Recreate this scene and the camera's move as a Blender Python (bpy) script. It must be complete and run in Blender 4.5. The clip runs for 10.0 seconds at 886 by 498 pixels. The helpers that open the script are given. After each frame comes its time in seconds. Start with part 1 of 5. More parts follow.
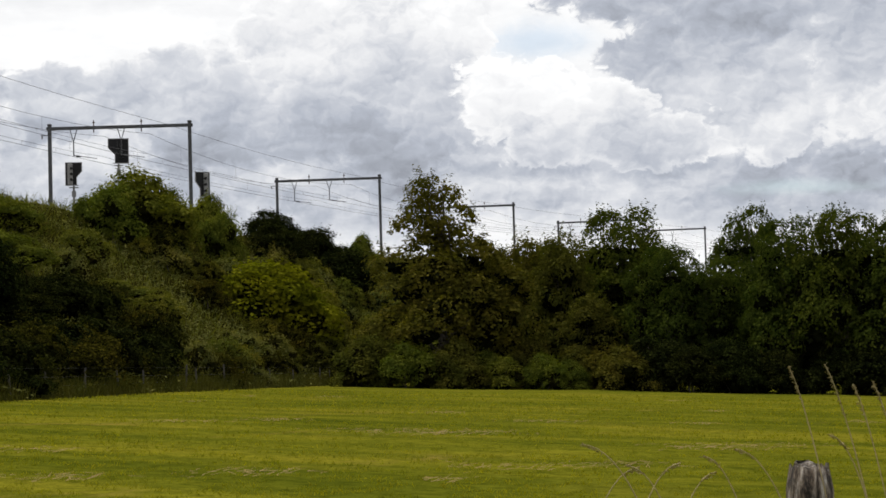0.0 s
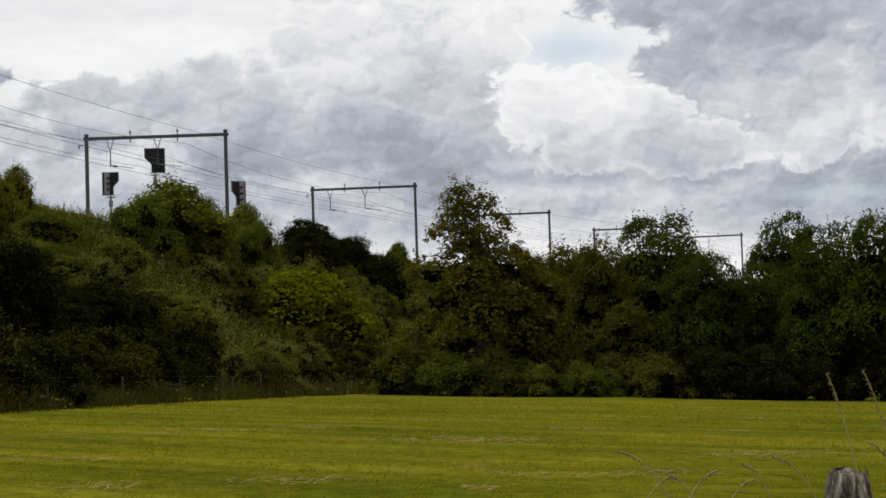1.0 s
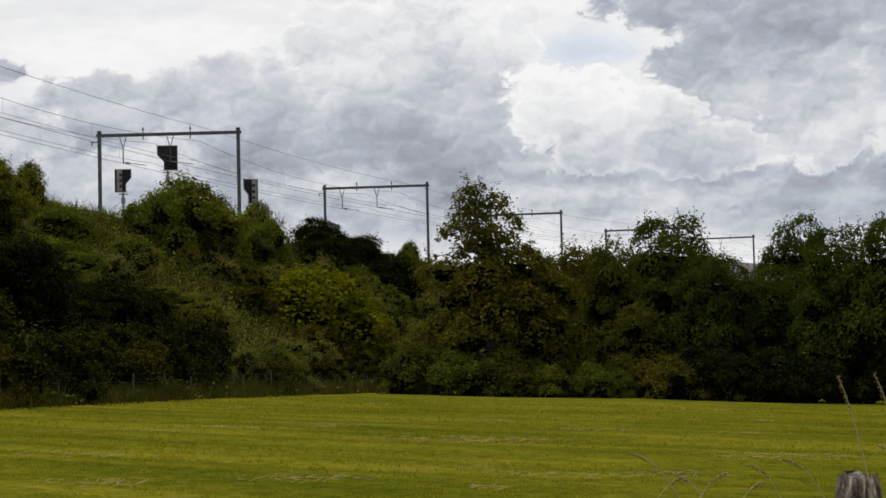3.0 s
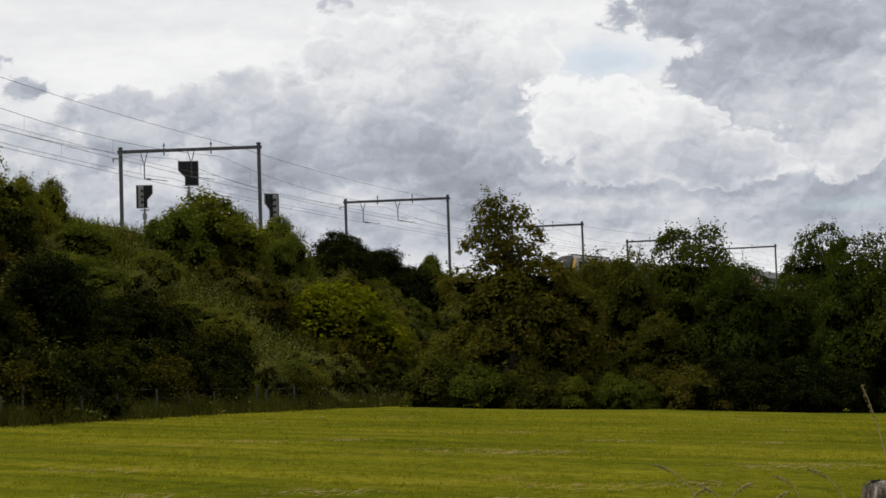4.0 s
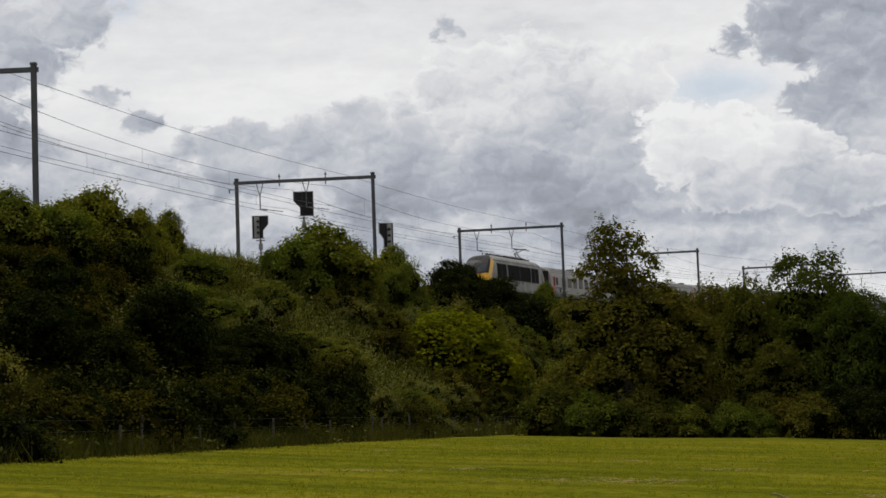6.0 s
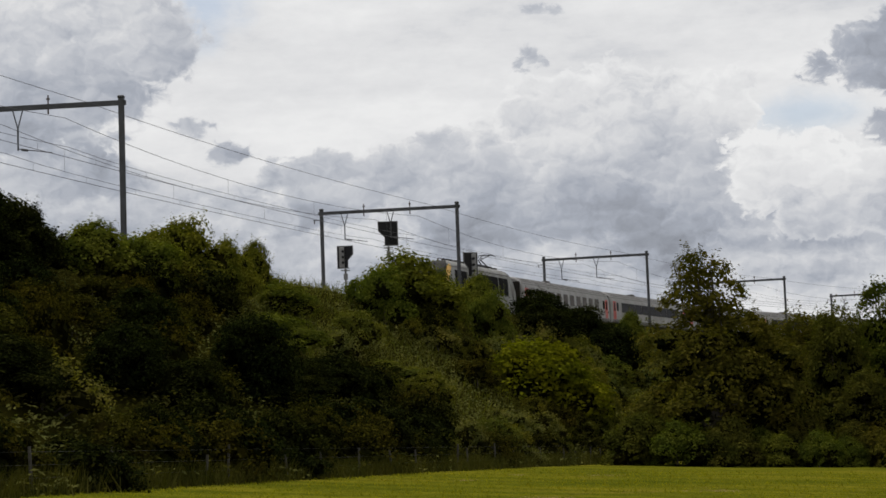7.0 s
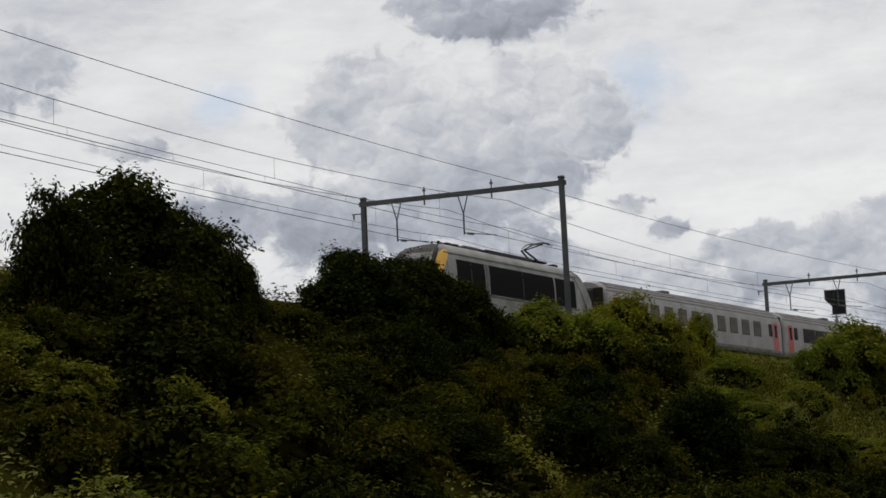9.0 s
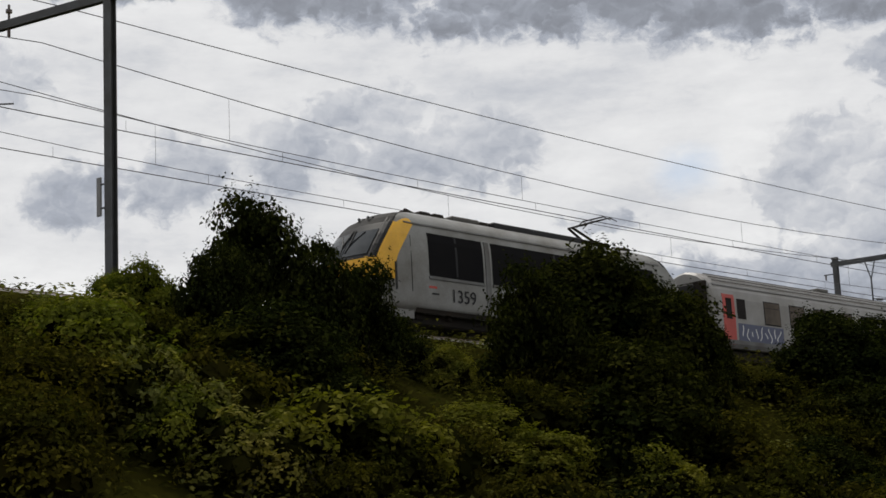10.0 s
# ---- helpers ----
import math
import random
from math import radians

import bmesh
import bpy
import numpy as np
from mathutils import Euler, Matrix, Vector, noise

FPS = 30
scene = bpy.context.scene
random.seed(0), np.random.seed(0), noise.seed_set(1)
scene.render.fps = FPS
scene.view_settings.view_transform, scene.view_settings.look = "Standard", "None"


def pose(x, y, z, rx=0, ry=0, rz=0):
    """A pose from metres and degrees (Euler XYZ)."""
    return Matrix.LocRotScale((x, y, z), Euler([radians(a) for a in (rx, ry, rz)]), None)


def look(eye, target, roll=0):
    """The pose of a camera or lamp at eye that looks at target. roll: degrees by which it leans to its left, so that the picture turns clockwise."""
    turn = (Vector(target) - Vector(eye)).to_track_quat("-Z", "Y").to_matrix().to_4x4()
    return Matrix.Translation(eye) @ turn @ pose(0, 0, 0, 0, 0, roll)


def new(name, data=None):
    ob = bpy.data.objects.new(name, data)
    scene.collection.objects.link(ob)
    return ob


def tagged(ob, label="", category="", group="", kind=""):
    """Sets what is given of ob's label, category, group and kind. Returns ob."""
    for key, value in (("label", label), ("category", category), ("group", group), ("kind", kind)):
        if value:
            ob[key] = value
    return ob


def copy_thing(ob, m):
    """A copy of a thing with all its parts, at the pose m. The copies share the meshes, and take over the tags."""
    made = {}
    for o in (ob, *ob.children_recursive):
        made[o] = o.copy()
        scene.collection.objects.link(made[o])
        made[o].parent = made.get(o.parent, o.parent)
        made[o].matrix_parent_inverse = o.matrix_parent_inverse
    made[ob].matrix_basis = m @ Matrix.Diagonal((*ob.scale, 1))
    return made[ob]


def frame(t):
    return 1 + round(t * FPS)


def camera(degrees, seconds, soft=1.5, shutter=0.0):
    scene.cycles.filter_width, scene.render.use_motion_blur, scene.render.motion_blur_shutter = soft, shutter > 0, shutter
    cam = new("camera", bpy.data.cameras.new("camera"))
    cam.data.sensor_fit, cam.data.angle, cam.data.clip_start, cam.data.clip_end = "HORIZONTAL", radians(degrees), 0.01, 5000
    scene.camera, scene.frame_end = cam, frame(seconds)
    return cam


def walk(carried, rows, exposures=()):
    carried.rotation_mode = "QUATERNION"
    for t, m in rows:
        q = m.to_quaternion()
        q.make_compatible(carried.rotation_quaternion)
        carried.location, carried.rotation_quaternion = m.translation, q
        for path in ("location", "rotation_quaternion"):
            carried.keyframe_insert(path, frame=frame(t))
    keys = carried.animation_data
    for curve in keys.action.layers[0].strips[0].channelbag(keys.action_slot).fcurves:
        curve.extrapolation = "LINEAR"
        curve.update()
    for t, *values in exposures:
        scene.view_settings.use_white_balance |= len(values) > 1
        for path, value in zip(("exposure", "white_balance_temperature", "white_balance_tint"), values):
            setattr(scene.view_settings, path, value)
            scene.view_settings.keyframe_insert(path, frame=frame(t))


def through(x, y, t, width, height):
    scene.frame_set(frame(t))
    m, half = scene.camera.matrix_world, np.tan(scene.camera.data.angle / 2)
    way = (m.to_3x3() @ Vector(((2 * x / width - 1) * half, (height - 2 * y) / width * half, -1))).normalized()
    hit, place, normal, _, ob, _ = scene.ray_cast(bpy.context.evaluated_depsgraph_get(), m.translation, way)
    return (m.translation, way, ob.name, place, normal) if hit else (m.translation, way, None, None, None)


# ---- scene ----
# ---------------------------------------------------------------- camera
EYE = 1.65
cam = camera(27.74, 10.0, soft=1.6)
ROWS = [
    (0.0, 92.885, 1.650, 0.099),
    (0.5, 93.401, 1.671, 0.312),
    (1.0, 93.171, 1.862, 1.254),
    (1.5, 92.776, 1.351, 1.106),
    (2.0, 92.534, 1.475, 1.257),
    (2.5, 92.850, 1.237, 1.389),
    (3.8, 93.495, 1.850, 2.175),
    (4.0, 93.591, 1.909, 2.311),
    (4.5, 93.837, 2.135, 2.769),
    (5.0, 94.003, 1.884, 3.510),
    (5.5, 94.217, 1.988, 4.802),
    (7.0, 95.658, 2.132, 8.687),
    (7.5, 96.129, 2.246, 10.924),
    (8.0, 96.846, 2.253, 13.844),
    (8.5, 97.844, 2.577, 17.727),
    (9.0, 98.626, 2.580, 22.926),
    (9.5, 99.665, 2.834, 28.767),
    (9.7, 100.224, 2.977, 31.875),
    (10.0, 101.452, 2.548, 38.059),
]
EXPOSURES = [(0.0, 0.17), (0.5, 0.12), (1.0, 0.0), (2.5, 0.0), (4.0, -0.02), (5.5, -0.10), (7.5, -0.15), (9.0, -0.15), (10.0, -0.10)]
walk(cam, [(t, pose(0, 0, EYE, rx, ry, rz)) for t, rx, ry, rz in ROWS], EXPOSURES)

# ---------------------------------------------------------------- sky and sun
SUN_AZ, SUN_EL = -68.0, 64.0      # degrees from +y towards +x, and up


def node(nt, kind, **values):
    n = nt.nodes.new(kind)
    for key, value in values.items():
        if key in n.inputs:
            n.inputs[key].default_value = value
    return n


def maths(nt, op, a, b=None, clamp=False):
    n = nt.nodes.new("ShaderNodeMath")
    n.operation, n.use_clamp = op, clamp
    for i, v in enumerate((a, b)):
        if v is None:
            continue
        if isinstance(v, (int, float)):
            n.inputs[i].default_value = v
        else:
            nt.links.new(v, n.inputs[i])
    return n.outputs[0]


def ramp(nt, fac, stops):
    n = nt.nodes.new("ShaderNodeValToRGB")
    el = n.color_ramp.elements
    while len(el) < len(stops):
        el.new(0.5)
    for e, (p, c) in zip(el, stops):
        e.position = p
        e.color = (*c, 1) if len(c) == 3 else c
    if fac is not None:
        nt.links.new(fac, n.inputs[0])
    return n.outputs[0]


def mix(nt, fac, a, b, blend="MIX"):
    n = nt.nodes.new("ShaderNodeMix")
    n.data_type, n.blend_type = "RGBA", blend
    for i, v in ((0, fac), (6, a), (7, b)):
        if isinstance(v, (int, float)):
            n.inputs[i].default_value = v
        elif isinstance(v, tuple):
            n.inputs[i].default_value = (*v, 1)
        else:
            nt.links.new(v, n.inputs[i])
    return n.outputs[2]


# Clouds, far to near. Each: darkness at its top and at its foot, elevation of foot and top, raggedness, softness of its edge,
# and its puffs (azimuth, elevation, half width, half height), all in degrees.
CLOUDS = [
    (0.62, 0.60, 4.4, 6.2, 0.35, 0.9, [(3.1, 5.35, 3.4, 0.42), (8.5, 5.2, 4.2, 0.5), (13.5, 5.0, 2.6, 0.5), (-5.6, 4.75, 2.0, 0.45), (-1.4, 5.7, 2.6, 0.6)]),
    (0.60, 0.50, 7.4, 10.0, 0.45, 0.8, [(-21.4, 8.2, 3.4, 0.9), (-28.5, 9.8, 3.0, 0.9), (-14.5, 7.0, 3.0, 0.7)]),
    (0.60, 0.32, 6.0, 10.6, 0.55, 0.34, [(6.7, 11.0, 2.4, 1.1), (9.6, 9.4, 2.8, 2.2), (7.7, 8.2, 1.9, 1.5), (10.4, 7.2, 2.4, 1.4), (8.3, 6.4, 3.0, 0.9), (13.4, 9.8, 2.6, 2.2), (14.2, 7.4, 2.4, 1.3)]),
    (0.17, 0.64, 6.0, 10.6, 0.52, 0.20, [(-3.9, 9.0, 2.5, 1.6), (-0.8, 8.9, 1.8, 1.5), (-5.8, 7.9, 3.0, 1.3), (-8.8, 7.9, 2.0, 0.9), (-1.5, 7.0, 3.2, 1.3), (1.0, 9.9, 0.7, 0.8), (-5.1, 6.8, 4.2, 1.0), (-11.8, 7.6, 2.0, 0.9)]),
    (0.04, 0.52, 5.4, 8.6, 0.50, 0.22, [(2.0, 7.6, 1.2, 1.0), (3.5, 7.5, 1.3, 0.95), (5.0, 7.0, 1.1, 0.95), (3.9, 6.4, 2.0, 0.9), (6.6, 6.2, 2.0, 0.8)]),
    (0.28, 0.60, 8.8, 14.4, 0.50, 0.42, [(-19.3, 13.2, 2.1, 1.5), (-22.3, 13.2, 3.2, 1.9), (-17.6, 12.3, 1.3, 0.9), (-21.6, 10.6, 3.2, 1.8), (-24.4, 10.2, 2.8, 1.6), (-25.3, 12.5, 2.3, 2.0), (-26.4, 9.6, 1.6, 1.3)]),
    (0.38, 0.54, 12.6, 16.4, 0.60, 0.85, [(-36.2, 14.8, 1.8, 1.2), (-40.0, 15.6, 2.6, 1.0), (-38.2, 14.6, 2.9, 1.2), (-45.8, 13.9, 2.0, 1.2), (-43.0, 14.9, 1.8, 1.0), (-51.4, 17.0, 1.6, 1.0), (-49.5, 13.4, 1.6, 1.0)]),
    (0.74, 0.74, 17.4, 20.0, 0.50, 0.75, [(-40.6, 19.9, 4.6, 1.3), (-35.0, 19.7, 5.0, 1.5), (-29.4, 19.1, 4.6, 1.6), (-24.8, 19.2, 3.5, 1.4), (-47.0, 20.5, 4.0, 1.0)]),
    (0.46, 0.70, 15.1, 16.6, 0.60, 0.65, [(-20.8, 15.9, 2.6, 0.75), (-19.0, 16.3, 1.4, 0.6), (-22.6, 16.4, 1.4, 0.6)]),
    (0.45, 0.55, 8.0, 13.0, 0.90, 0.70, [(-16.6, 9.7, 0.5, 0.35), (-15.5, 8.9, 0.7, 0.3), (-5.3, 11.7, 0.5, 0.35), (-5.0, 13.1, 0.6, 0.2), (-32.5, 12.0, 1.0, 0.4)]),
]
# thin places that show blue: azimuth, elevation, half width, half height
GAPS = [(3.2, 9.4, 2.0, 0.7), (-15.9, 13.7, 1.6, 1.1), (11.5, 4.5, 2.6, 0.3), (-16.5, 12.6, 1.2, 0.8), (-29.5, 13.5, 1.2, 0.8)]


def build_sky():
    world = bpy.data.worlds.new("sky")
    scene.world = world
    world.use_nodes = True
    nt = world.node_tree
    nt.nodes.clear()
    out = nt.nodes.new("ShaderNodeOutputWorld")
    back = nt.nodes.new("ShaderNodeBackground")
    coord = nt.nodes.new("ShaderNodeTexCoord")
    sky = nt.nodes.new("ShaderNodeTexSky")
    sky.sky_type, sky.sun_disc = "NISHITA", False
    sky.sun_elevation, sky.sun_rotation = radians(SUN_EL), radians(SUN_AZ)
    blue = nt.nodes.new("ShaderNodeVectorMath")
    blue.operation = "SCALE"
    blue.inputs[3].default_value = 0.13
    nt.links.new(sky.outputs[0], blue.inputs[0])

    xyz = nt.nodes.new("ShaderNodeSeparateXYZ")
    nt.links.new(coord.outputs["Generated"], xyz.inputs[0])
    az = maths(nt, "MULTIPLY", maths(nt, "ARCTAN2", xyz.outputs[0], xyz.outputs[1]), 57.2958)
    el = maths(nt, "MULTIPLY", maths(nt, "ARCSINE", xyz.outputs[2]), 57.2958)
    plane = nt.nodes.new("ShaderNodeCombineXYZ")
    nt.links.new(az, plane.inputs[0])
    nt.links.new(maths(nt, "MULTIPLY", el, 1.35), plane.inputs[1])

    def fbm(vec, scale, detail, rough, stretch=None):
        n = node(nt, "ShaderNodeTexNoise", Scale=scale, Detail=detail, Roughness=rough)
        n.noise_dimensions = "2D"
        if stretch:
            mp = nt.nodes.new("ShaderNodeMapping")
            mp.inputs["Scale"].default_value = stretch
            nt.links.new(vec, mp.inputs["Vector"])
            vec = mp.outputs[0]
        nt.links.new(vec, n.inputs["Vector"])
        return n

    def moved(vec, by):
        n = nt.nodes.new("ShaderNodeVectorMath")
        n.operation = "ADD"
        n.inputs[1].default_value = by
        nt.links.new(vec, n.inputs[0])
        return n.outputs[0]
    w = fbm(plane.outputs[0], 0.9, 4, 0.55)
    shift = nt.nodes.new("ShaderNodeVectorMath")
    shift.operation = "MULTIPLY_ADD"
    nt.links.new(w.outputs["Color"], shift.inputs[0])
    shift.inputs[1].default_value = (1.1, 1.0, 0)
    nt.links.new(plane.outputs[0], shift.inputs[2])

    def heads_at(vec):
        """Rounded cauliflower heads with creases between them."""
        v = nt.nodes.new("ShaderNodeTexVoronoi")
        v.voronoi_dimensions, v.feature, v.normalize = "2D", "F1", True
        for key, value in (("Scale", 0.62), ("Detail", 3.2), ("Roughness", 0.52), ("Lacunarity", 2.1)):
            v.inputs[key].default_value = value
        nt.links.new(vec, v.inputs["Vector"])
        return maths(nt, "SUBTRACT", 1.0, maths(nt, "POWER", v.outputs["Distance"], 1.5))
    heads = heads_at(shift.outputs[0])
    relief = maths(nt, "SUBTRACT", heads, heads_at(moved(shift.outputs[0], (-0.10, 0.26, 0))))
    soft_big = fbm(shift.outputs[0], 0.35, 4, 0.5).outputs["Fac"]
    wisps = fbm(shift.outputs[0], 1.3, 6, 0.6).outputs["Fac"]
    streaks = fbm(plane.outputs[0], 0.22, 6, 0.62, (0.6, 1.5, 1.0)).outputs["Fac"]
    bulge = maths(nt, "ADD", maths(nt, "SUBTRACT", heads, 0.72), maths(nt, "MULTIPLY", maths(nt, "SUBTRACT", wisps, 0.5), 0.55))
    bulge = maths(nt, "ADD", bulge, maths(nt, "MULTIPLY", maths(nt, "SUBTRACT", soft_big, 0.5), 0.7))
    detail = maths(nt, "ADD", maths(nt, "MULTIPLY", relief, -0.62), maths(nt, "MULTIPLY", maths(nt, "SUBTRACT", soft_big, 0.5), 0.55))
    detail = maths(nt, "ADD", detail, maths(nt, "MULTIPLY", maths(nt, "SUBTRACT", wisps, 0.5), 0.16))

    def union(puffs):
        total = None
        for a, e, ra, re in puffs:
            dx = maths(nt, "DIVIDE", maths(nt, "SUBTRACT", az, a), ra)
            dy = maths(nt, "DIVIDE", maths(nt, "SUBTRACT", el, e), re)
            d = maths(nt, "SQRT", maths(nt, "ADD", maths(nt, "MULTIPLY", dx, dx), maths(nt, "MULTIPLY", dy, dy)))
            one = maths(nt, "SUBTRACT", 1.22, d)
            total = one if total is None else maths(nt, "MAXIMUM", total, one)
        return total

    def smooth(value, lo, hi):
        n = nt.nodes.new("ShaderNodeMapRange")
        n.interpolation_type = "SMOOTHSTEP"
        n.inputs["From Min"].default_value, n.inputs["From Max"].default_value = lo, hi
        nt.links.new(value, n.inputs["Value"])
        return n.outputs[0]

    def blend(a, b, fac):
        return maths(nt, "ADD", a, maths(nt, "MULTIPLY", maths(nt, "SUBTRACT", b, a), fac))
    # high thin veil behind the heaps
    dark = maths(nt, "ADD", maths(nt, "MULTIPLY", maths(nt, "SUBTRACT", streaks, 0.5), 0.7), 0.12)
    low = maths(nt, "MULTIPLY", smooth(el, 2.2, 4.4), maths(nt, "SUBTRACT", 1.0, smooth(el, 5.6, 9.0)))
    dark = maths(nt, "ADD", dark, maths(nt, "MULTIPLY", low, 0.40))
    dark = maths(nt, "ADD", dark, maths(nt, "MULTIPLY", detail, maths(nt, "ADD", maths(nt, "MULTIPLY", low, 0.8), 0.25)))
    dark = maths(nt, "ADD", dark, maths(nt, "MULTIPLY", smooth(el, 10.0, 16.0), 0.09))
    cover = None
    for top_dark, foot_dark, foot, top, ragged, edge, puffs in CLOUDS:
        field = maths(nt, "ADD", union(puffs), maths(nt, "MULTIPLY", bulge, ragged * 3.4))
        mask = smooth(field, 0.0, edge)
        high = maths(nt, "DIVIDE", maths(nt, "SUBTRACT", el, foot), top - foot, clamp=True)
        tone = maths(nt, "ADD", maths(nt, "MULTIPLY", high, top_dark - foot_dark), foot_dark)
        rim = maths(nt, "SUBTRACT", 1.0, smooth(field, 0.0, 0.55))
        tone = maths(nt, "SUBTRACT", tone, maths(nt, "MULTIPLY", rim, 0.16))
        tone = maths(nt, "ADD", tone, detail)
        dark = blend(dark, tone, mask)
        cover = mask if cover is None else maths(nt, "MAXIMUM", cover, mask)
    dark = maths(nt, "ADD", dark, 0.0, clamp=True)
    cloud = ramp(nt, dark, [(0.0, (0.92, 0.922, 0.925)), (0.22, (0.79, 0.795, 0.81)), (0.40, (0.60, 0.62, 0.665)),
                            (0.58, (0.425, 0.455, 0.52)), (0.78, (0.295, 0.315, 0.36)), (1.0, (0.21, 0.22, 0.25))])
    open_sky = smooth(maths(nt, "ADD", union(GAPS), maths(nt, "MULTIPLY", bulge, 0.9)), 0.0, 1.2)
    open_sky = maths(nt, "MULTIPLY", maths(nt, "MULTIPLY", open_sky, 0.45), maths(nt, "SUBTRACT", 1.0, cover))
    colour = mix(nt, open_sky, cloud, blue.outputs[0])
    nt.links.new(colour, back.inputs["Color"])
    back.inputs["Strength"].default_value = 1.0
    nt.links.new(back.outputs[0], out.inputs[0])
    world.cycles.sampling_method = "MANUAL"
    world.cycles.sample_map_resolution = 512


build_sky()
sun = new("sun", bpy.data.lights.new("sun", "SUN"))
sun.data.energy, sun.data.angle, sun.data.color = 3.0, radians(10), (1.0, 0.95, 0.86)
_a, _e = radians(SUN_AZ), radians(SUN_EL)
sun.matrix_world = look((0, 0, 60), (-math.sin(_a) * math.cos(_e) * 10, -math.cos(_a) * math.cos(_e) * 10, 60 - math.sin(_e) * 10))

# ---------------------------------------------------------------- materials


def material(name, rough=0.7, metal=0.0):
    m = bpy.data.materials.new(name)
    m.use_nodes = True
    nt = m.node_tree
    b = nt.nodes["Principled BSDF"]
    b.inputs["Roughness"].default_value, b.inputs["Metallic"].default_value = rough, metal
    return m, nt, b


def noise_fac(nt, scale, detail=4, rough=0.55, space="Object"):
    c = nt.nodes.new("ShaderNodeTexCoord")
    n = node(nt, "ShaderNodeTexNoise", Scale=scale, Detail=detail, Roughness=rough)
    nt.links.new(c.outputs[space], n.inputs["Vector"])
    return n.outputs["Fac"]


def bump(nt, b, height, strength=0.3, distance=0.02):
    n = node(nt, "ShaderNodeBump", Strength=strength, Distance=distance)
    nt.links.new(height, n.inputs["Height"])
    nt.links.new(n.outputs[0], b.inputs["Normal"])


def worn(name, base, stain, rough=0.6, metal=0.0, coarse=1.2, grain=30.0, amount=0.6, relief=0.15):
    """Paint, metal, wood or stone: a base colour with broad stains, fine grain and some relief."""
    m, nt, b = material(name, rough, metal)
    big = ramp(nt, noise_fac(nt, coarse, 5), [(0.38, (0, 0, 0)), (0.72, (amount,) * 3)])
    small = noise_fac(nt, grain, 3)
    col = mix(nt, big, base, stain)
    col = mix(nt, 0.25, col, ramp(nt, small, [(0.3, (0.35, 0.35, 0.35)), (0.7, (1, 1, 1))]), "MULTIPLY")
    nt.links.new(col, b.inputs["Base Color"])
    nt.links.new(ramp(nt, big, [(0, (rough,) * 3), (1, (min(1, rough + 0.2),) * 3)]), b.inputs["Roughness"])
    bump(nt, b, small, relief, 0.01)
    return m


def foliage(name, low, mid, high, gloss=0.8, through=0.3, dim=0.62):
    """Leaves: each leaf its own shade, each plant its own lean in colour, some light shining through."""
    m, nt, b = material(name, gloss)
    geo = nt.nodes.new("ShaderNodeNewGeometry")
    info = nt.nodes.new("ShaderNodeObjectInfo")
    low, mid, high = ((r, g, 1.5 * bl) for r, g, bl in (low, mid, high))
    low = tuple(dim * (0.35 * p + 0.65 * q) for p, q in zip(low, mid))
    high = tuple(dim * (0.45 * p + 0.55 * q) for p, q in zip(high, mid))
    mid = tuple(dim * q for q in mid)
    col = ramp(nt, geo.outputs["Random Per Island"], [(0.0, low), (0.5, mid), (0.78, tuple(0.5 * (p + q) for p, q in zip(mid, high))), (1.0, high)])
    patch = ramp(nt, noise_fac(nt, 0.9, 3), [(0.35, (0.55, 0.64, 0.6)), (0.65, (1.3, 1.2, 1.0))])
    col = mix(nt, 0.8, col, patch, "MULTIPLY")
    tone = ramp(nt, info.outputs["Random"], [(0.0, (0.72, 0.86, 0.8)), (0.5, (1, 1, 1)), (1.0, (1.25, 1.1, 0.85))])
    col = mix(nt, 0.7, col, tone, "MULTIPLY")
    nt.links.new(col, b.inputs["Base Color"])
    b.inputs["Specular IOR Level"].default_value = 0.0
    tr = nt.nodes.new("ShaderNodeBsdfTranslucent")
    nt.links.new(mix(nt, 1.0, col, (1.3, 1.4, 0.5), "MULTIPLY"), tr.inputs["Color"])
    sh = nt.nodes.new("ShaderNodeMixShader")
    sh.inputs[0].default_value = through
    nt.links.new(b.outputs[0], sh.inputs[1])
    nt.links.new(tr.outputs[0], sh.inputs[2])
    nt.links.new(sh.outputs[0], nt.nodes["Material Output"].inputs["Surface"])
    return m


LEAF_GREEN = foliage("leaf_green", (0.034, 0.040, 0.006), (0.096, 0.106, 0.011), (0.240, 0.245, 0.032), dim=0.88)
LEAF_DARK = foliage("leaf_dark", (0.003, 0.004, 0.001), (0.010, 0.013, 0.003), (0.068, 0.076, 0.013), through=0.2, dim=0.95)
LEAF_OAK = foliage("leaf_oak", (0.015, 0.023, 0.004), (0.042, 0.056, 0.007), (0.125, 0.145, 0.019), dim=0.85)
LEAF_YELLOW = foliage("leaf_yellow", (0.044, 0.046, 0.007), (0.105, 0.105, 0.013), (0.240, 0.228, 0.034), dim=0.85)
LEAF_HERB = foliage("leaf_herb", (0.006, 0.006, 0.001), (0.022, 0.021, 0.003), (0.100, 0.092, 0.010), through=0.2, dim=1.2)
LEAF_OLIVE = foliage("leaf_olive", (0.036, 0.036, 0.006), (0.086, 0.082, 0.011), (0.205, 0.188, 0.026), dim=0.72)
LEAF_SLOPE = foliage("leaf_slope", (0.054, 0.058, 0.013), (0.115, 0.116, 0.024), (0.250, 0.242, 0.056), dim=0.85)
LEAF_BRIGHT = foliage("leaf_bright", (0.08, 0.088, 0.004), (0.19, 0.195, 0.007), (0.38, 0.37, 0.02), dim=0.6)
